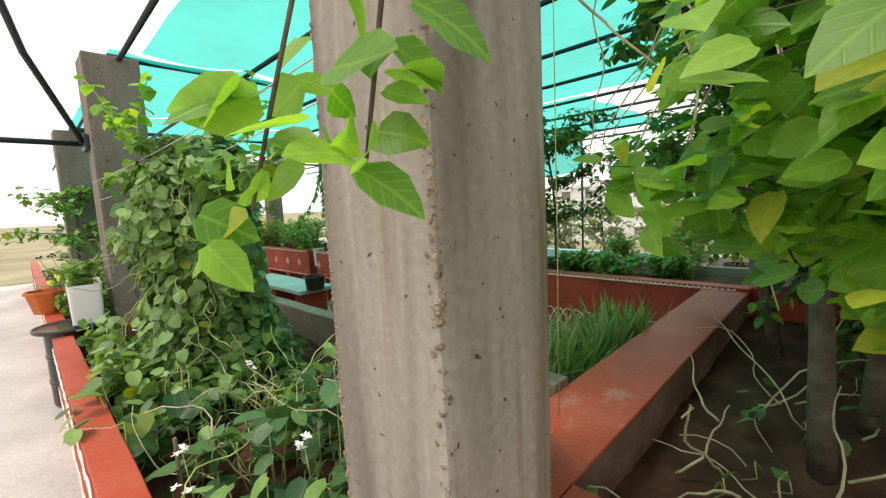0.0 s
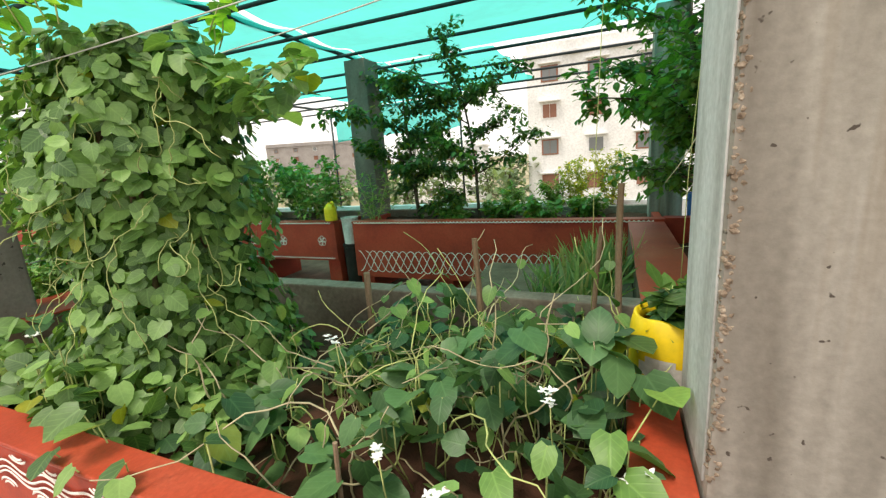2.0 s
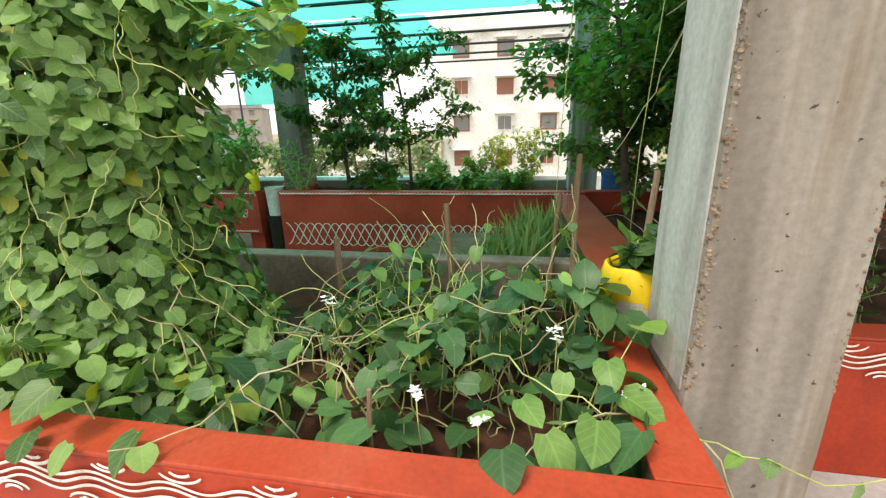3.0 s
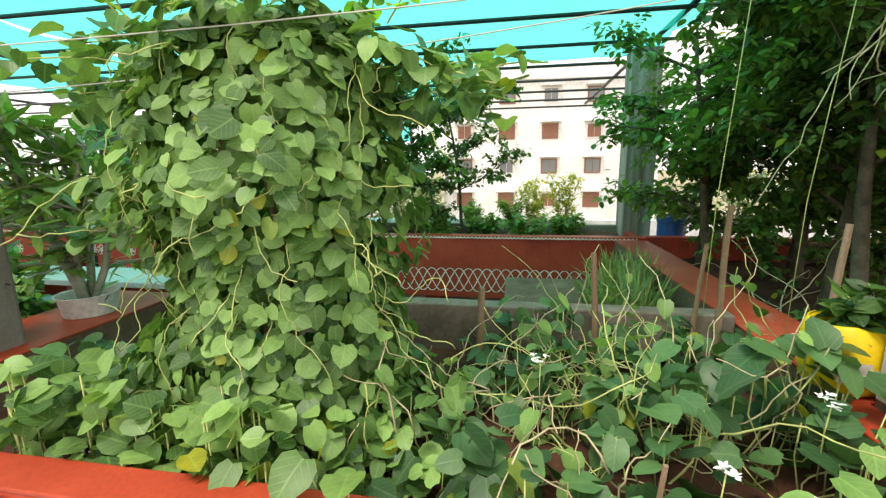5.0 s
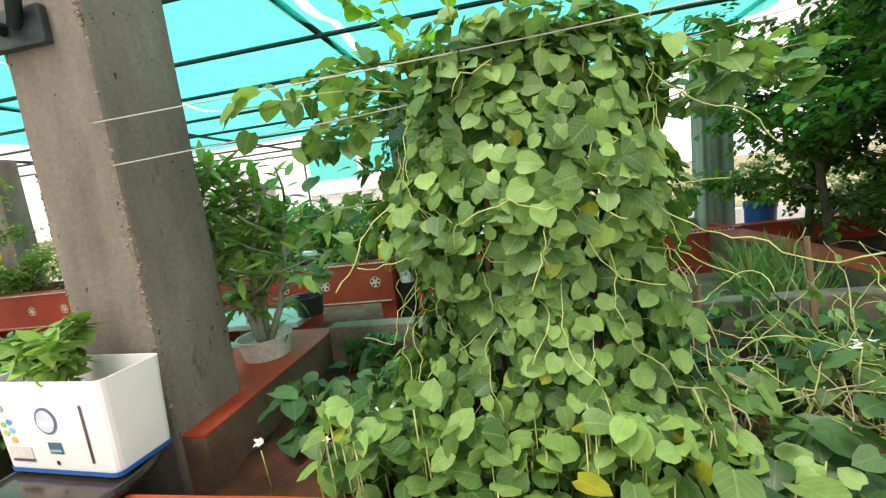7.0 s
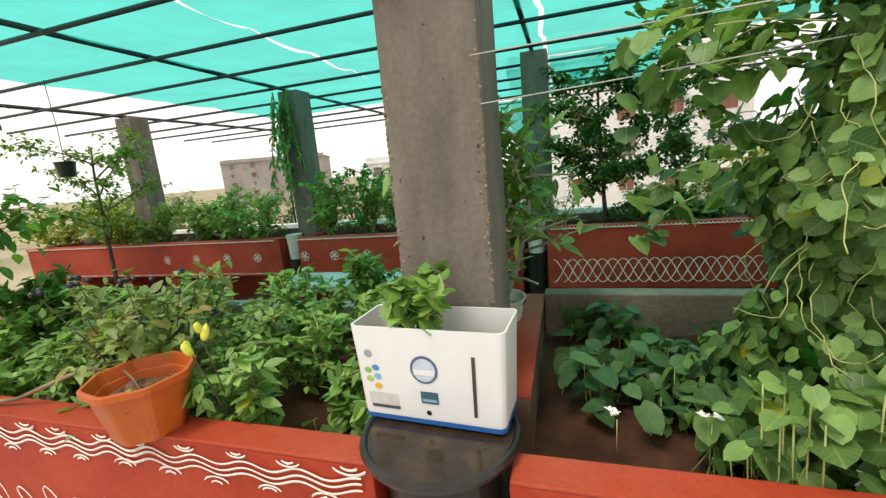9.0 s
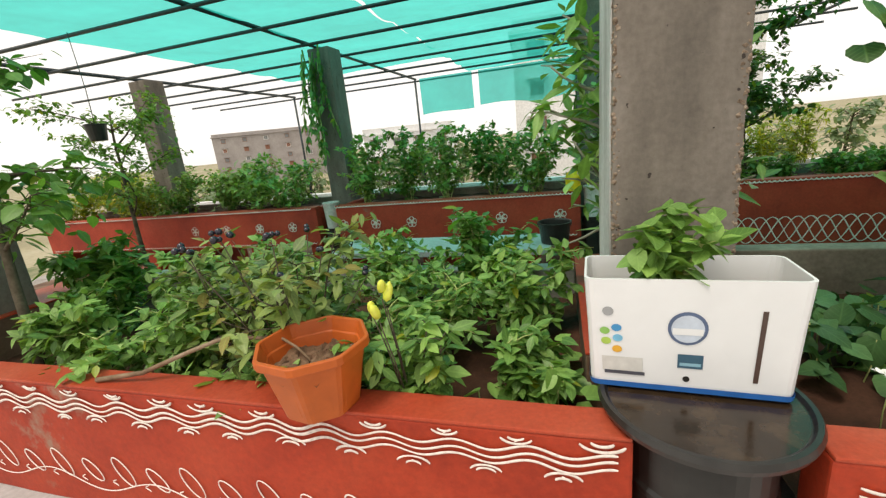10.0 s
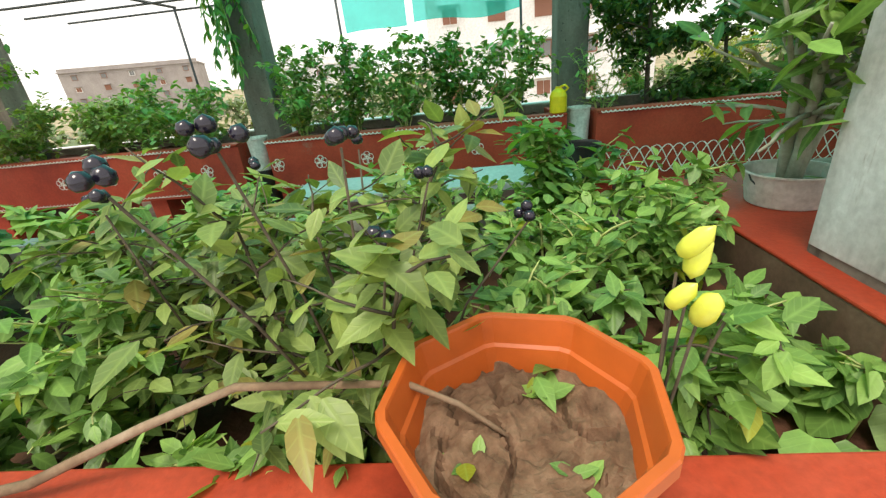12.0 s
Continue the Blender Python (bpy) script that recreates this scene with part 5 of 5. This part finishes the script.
# third bed: chilli plants
for i, (x, y, h, r, m, s) in enumerate(((-4.17, 0.08, 0.30, 0.15, CHILI, 0.08), (-4.25, 0.55, 0.50, 0.30, CHILI, 0.075), (-4.62, 0.35, 0.50, 0.30, CHILI, 0.07), (-5.05, 0.02, 0.42, 0.25, CHILI, 0.075), (-5.35, 0.45, 0.55, 0.32, CHILI, 0.075), (-5.75, -0.02, 0.45, 0.30, CHILI, 0.075), (-6.1, 0.5, 0.55, 0.34, CHILI, 0.08), (-6.5, 0.05, 0.5, 0.32, CHILI, 0.08), (-6.9, 0.5, 0.6, 0.36, TREE, 0.09), (-5.0, 0.85, 0.55, 0.3, CHILI, 0.075), (-5.9, 0.9, 0.5, 0.3, CHILI, 0.075), (-4.5, 0.9, 0.6, 0.26, TREE, 0.085), (-5.28, -0.19, 0.30, 0.20, CHILI, 0.075), (-5.95, -0.2, 0.36, 0.22, CHILI, 0.075), (-4.72, 0.0, 0.42, 0.2, CHILI, 0.07))):
    shrub("chilli_plant", x, y, 0.33, h, r, int(2400 * r * r / 0.1 * h) + 160, s * 0.82, m, NARROW, 5, 150 + i, label="bushy green chilli plant in the raised bed", category="chilli plant", group="chilli plants in the bed", low=0.3)


def ornamental(x, y, z, height, radius, seed, material, fruit, clusters, label, length=0.02, girth=0.014, count=430):
    """A pepper bush; clusters give the place of each bunch of upright fruit and how many it has."""
    p = shrub("ornamental_pepper", x, y, z, height, radius, count, 0.066, material, NARROW, 6, seed, 0.5, BARK, 0.006, label, "pepper plant", low=0.35)
    rr = random.Random(seed + 5)
    prof = lathe([(0.0005, 0), (girth * 0.8, length * 0.15), (girth, length * 0.4), (girth * 0.85, length * 0.75), (0.0008, length)], 12)
    prof.polygons.foreach_set("use_smooth", [True] * len(prof.polygons))
    prof.materials.append(fruit)
    for cx, cy, cz, n in clusters:
        top = Vector((cx - x, cy - y, cz - z))
        part("stem", tubes([tube([(0.45 * top.x, 0.45 * top.y, top.z * 0.45), (0.62 * top.x, 0.7 * top.y, top.z * 0.7), top - Vector((0, 0, 0.012))], 0.003, 5, 0.002)]), BARK, p)
        for k in range(n):
            a, q = 2.4 * k, girth * 1.15 * math.sqrt(k)
            f = new("fruit", prof)
            f.matrix_basis = pose(top.x + q * math.cos(a), top.y + q * math.sin(a), top.z + rr.uniform(-0.012, 0.012), rr.uniform(-30, 30), rr.uniform(-30, 30), 0) @ Matrix.Scale(rr.uniform(0.8, 1.1), 4)
            f.parent = p
    return p


ornamental(-5.05, -0.08, 0.33, 0.74, 0.36, 171, OLIVE, DARKPEPPER, ((-5.113, -0.27, 1.09, 5), (-5.181, -0.36, 1.07, 3), (-4.997, -0.18, 1.07, 4), (-4.90, -0.05, 0.98, 2), (-4.732, -0.045, 0.895, 3), (-4.95, -0.22, 0.93, 2), (-5.05, 0.1, 1.02, 2)), "bronze-leaved pepper plant with black round fruit", 0.024, 0.0125, 480)
ornamental(-5.5, 0.10, 0.33, 0.62, 0.40, 172, OLIVE, DARKPEPPER, ((-5.45, -0.1, 0.98, 2), (-5.62, 0.05, 0.95, 2), (-5.3, 0.15, 0.97, 2)), "bronze-leaved pepper plant with black round fruit", 0.024, 0.0125)
ornamental(-4.55, -0.18, 0.33, 0.50, 0.12, 173, CHILI, PEPPER, ((-4.58, -0.264, 0.895, 1), (-4.565, -0.27, 0.87, 1), (-4.603, -0.30, 0.865, 1), (-4.575, -0.315, 0.85, 1)), "pepper plant with upright pale yellow fruit", 0.06, 0.0135, 130)
cover("low_weeds", -4.4, -3.95, -0.2, 0.3, 0.36, 26, 0.075, CHILI, 181, "young round-leaved plants on damp soil", 0.12, HEART, 10)

# in the white box
shrub("balsam_plant", -3.80, -0.16, 0.83, 0.30, 0.085, 22, 0.06, CHILI, BROAD, 3, 191, 0.5, label="young green plant growing in the white box", low=0.45)

# creeper on the far pillar and thin tree
def creeper(x, y, z0, z1, w, seed):
    rr, rng = random.Random(seed), np.random.default_rng(seed)
    c = empty("pillar_creeper", x, y, 0, label="long-leaved creeper hanging down a pillar", category="climbing plant")
    pos, out = [], []
    for k in range(9):
        p = wander((rr.uniform(-w, w * 0.5), -0.03, z1 - rr.random() * 0.3), (rr.uniform(-0.2, 0.1), -0.12, -1), rr.uniform(0.7, 1.6), 10, 0.12, 0.2, rr)
        part("stem", tubes([tube(p, 0.012, 6, 0.006)]), TREE if k % 2 else VINE, c)
        for v in p[1:]:
            pos += [v] * 4
            out += [(rr.uniform(-1, 1), rr.uniform(-1, 0), -0.3) for _ in range(4)]
    tagged(part("foliage", leaf_set(np.array(pos), np.array(out), rng, 0.12, 0.9, 0.5, LANCE), TREE, c), kind="stuff")
    return c


creeper(-7.3, 4.24, 0.6, 2.75, 0.2, 201)
tree("drumstick_tree", -10.2, 3.3, 0.0, 2.6, 1.1, 2200, 0.07, TREE, 211, "thin drumstick tree with sparse feathery leaves", OVAL, 0.035, 9, 0.35, BARK, (-0.1, 0), 1.6)
tree("papaya_sapling", -6.75, -0.02, 0.3, 2.0, 0.6, 700, 0.09, TREE, 212, "leafy sapling beside the far pillar", OVAL, 0.03, 8, 0.5)
for i, x in enumerate((-8.3, -9.2, -10.1, -11.2)):
    shrub("garden_plant", x, 0.4 + 0.2 * (i % 2), 0.32, 0.75, 0.5, 480, 0.09, TREE if i % 2 else YGREEN, OVAL, 6, 220 + i, label="leafy garden plant in a distant bed", category="bush", low=0.0)

# woods beyond the terrace
rngw = np.random.default_rng(5)
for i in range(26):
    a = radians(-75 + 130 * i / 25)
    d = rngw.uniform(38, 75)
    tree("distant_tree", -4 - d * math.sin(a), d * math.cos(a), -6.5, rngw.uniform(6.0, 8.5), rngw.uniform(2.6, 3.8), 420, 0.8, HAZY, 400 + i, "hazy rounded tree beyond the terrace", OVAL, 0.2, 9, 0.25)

# strings
for a, b in (((-3.6, -0.02, 1.72), (1.2, 0.35, 2.05)), ((-3.58, 0.0, 1.58), (-0.17, 0.6, 2.0))):
    tagged(part("string", tubes([tube([Vector(a).lerp(Vector(b), k / 10) - Vector((0, 0, 0.06 * math.sin(math.pi * k / 10))) for k in range(11)], 0.0025, 4)]), WIRE), "thin pale string tied between pillars", "string")
for x, y, x2, y2 in ((-0.45, 0.95, -0.38, 0.9), (-0.12, 0.9, -0.05, 0.8)):
    tagged(part("string", tubes([tube([(x, y, 0.45), (x + 0.01, y, 1.2), (x2, y2, 2.69)], 0.002, 4)]), VINE), "pale plant string hanging from the shade frame", "string")
sack = empty("hanging_pot", -8.61, 1.99, 1.66, label="small black plastic pot hanging from a wire", category="plant pot")
part("pot", lathe([(0.07, 0.0), (0.075, 0.01), (0.095, 0.15), (0.10, 0.155), (0.10, 0.165), (0.09, 0.165), (0.085, 0.1)], 20), BLACKPL, sack)
part("wire", tubes([tube([(0.0, 0.0, 0.16), (0.02, 0.0, 0.5), (0.0, 0.0, ROOF - 1.72)], 0.004, 5)]), PIPE, sack)
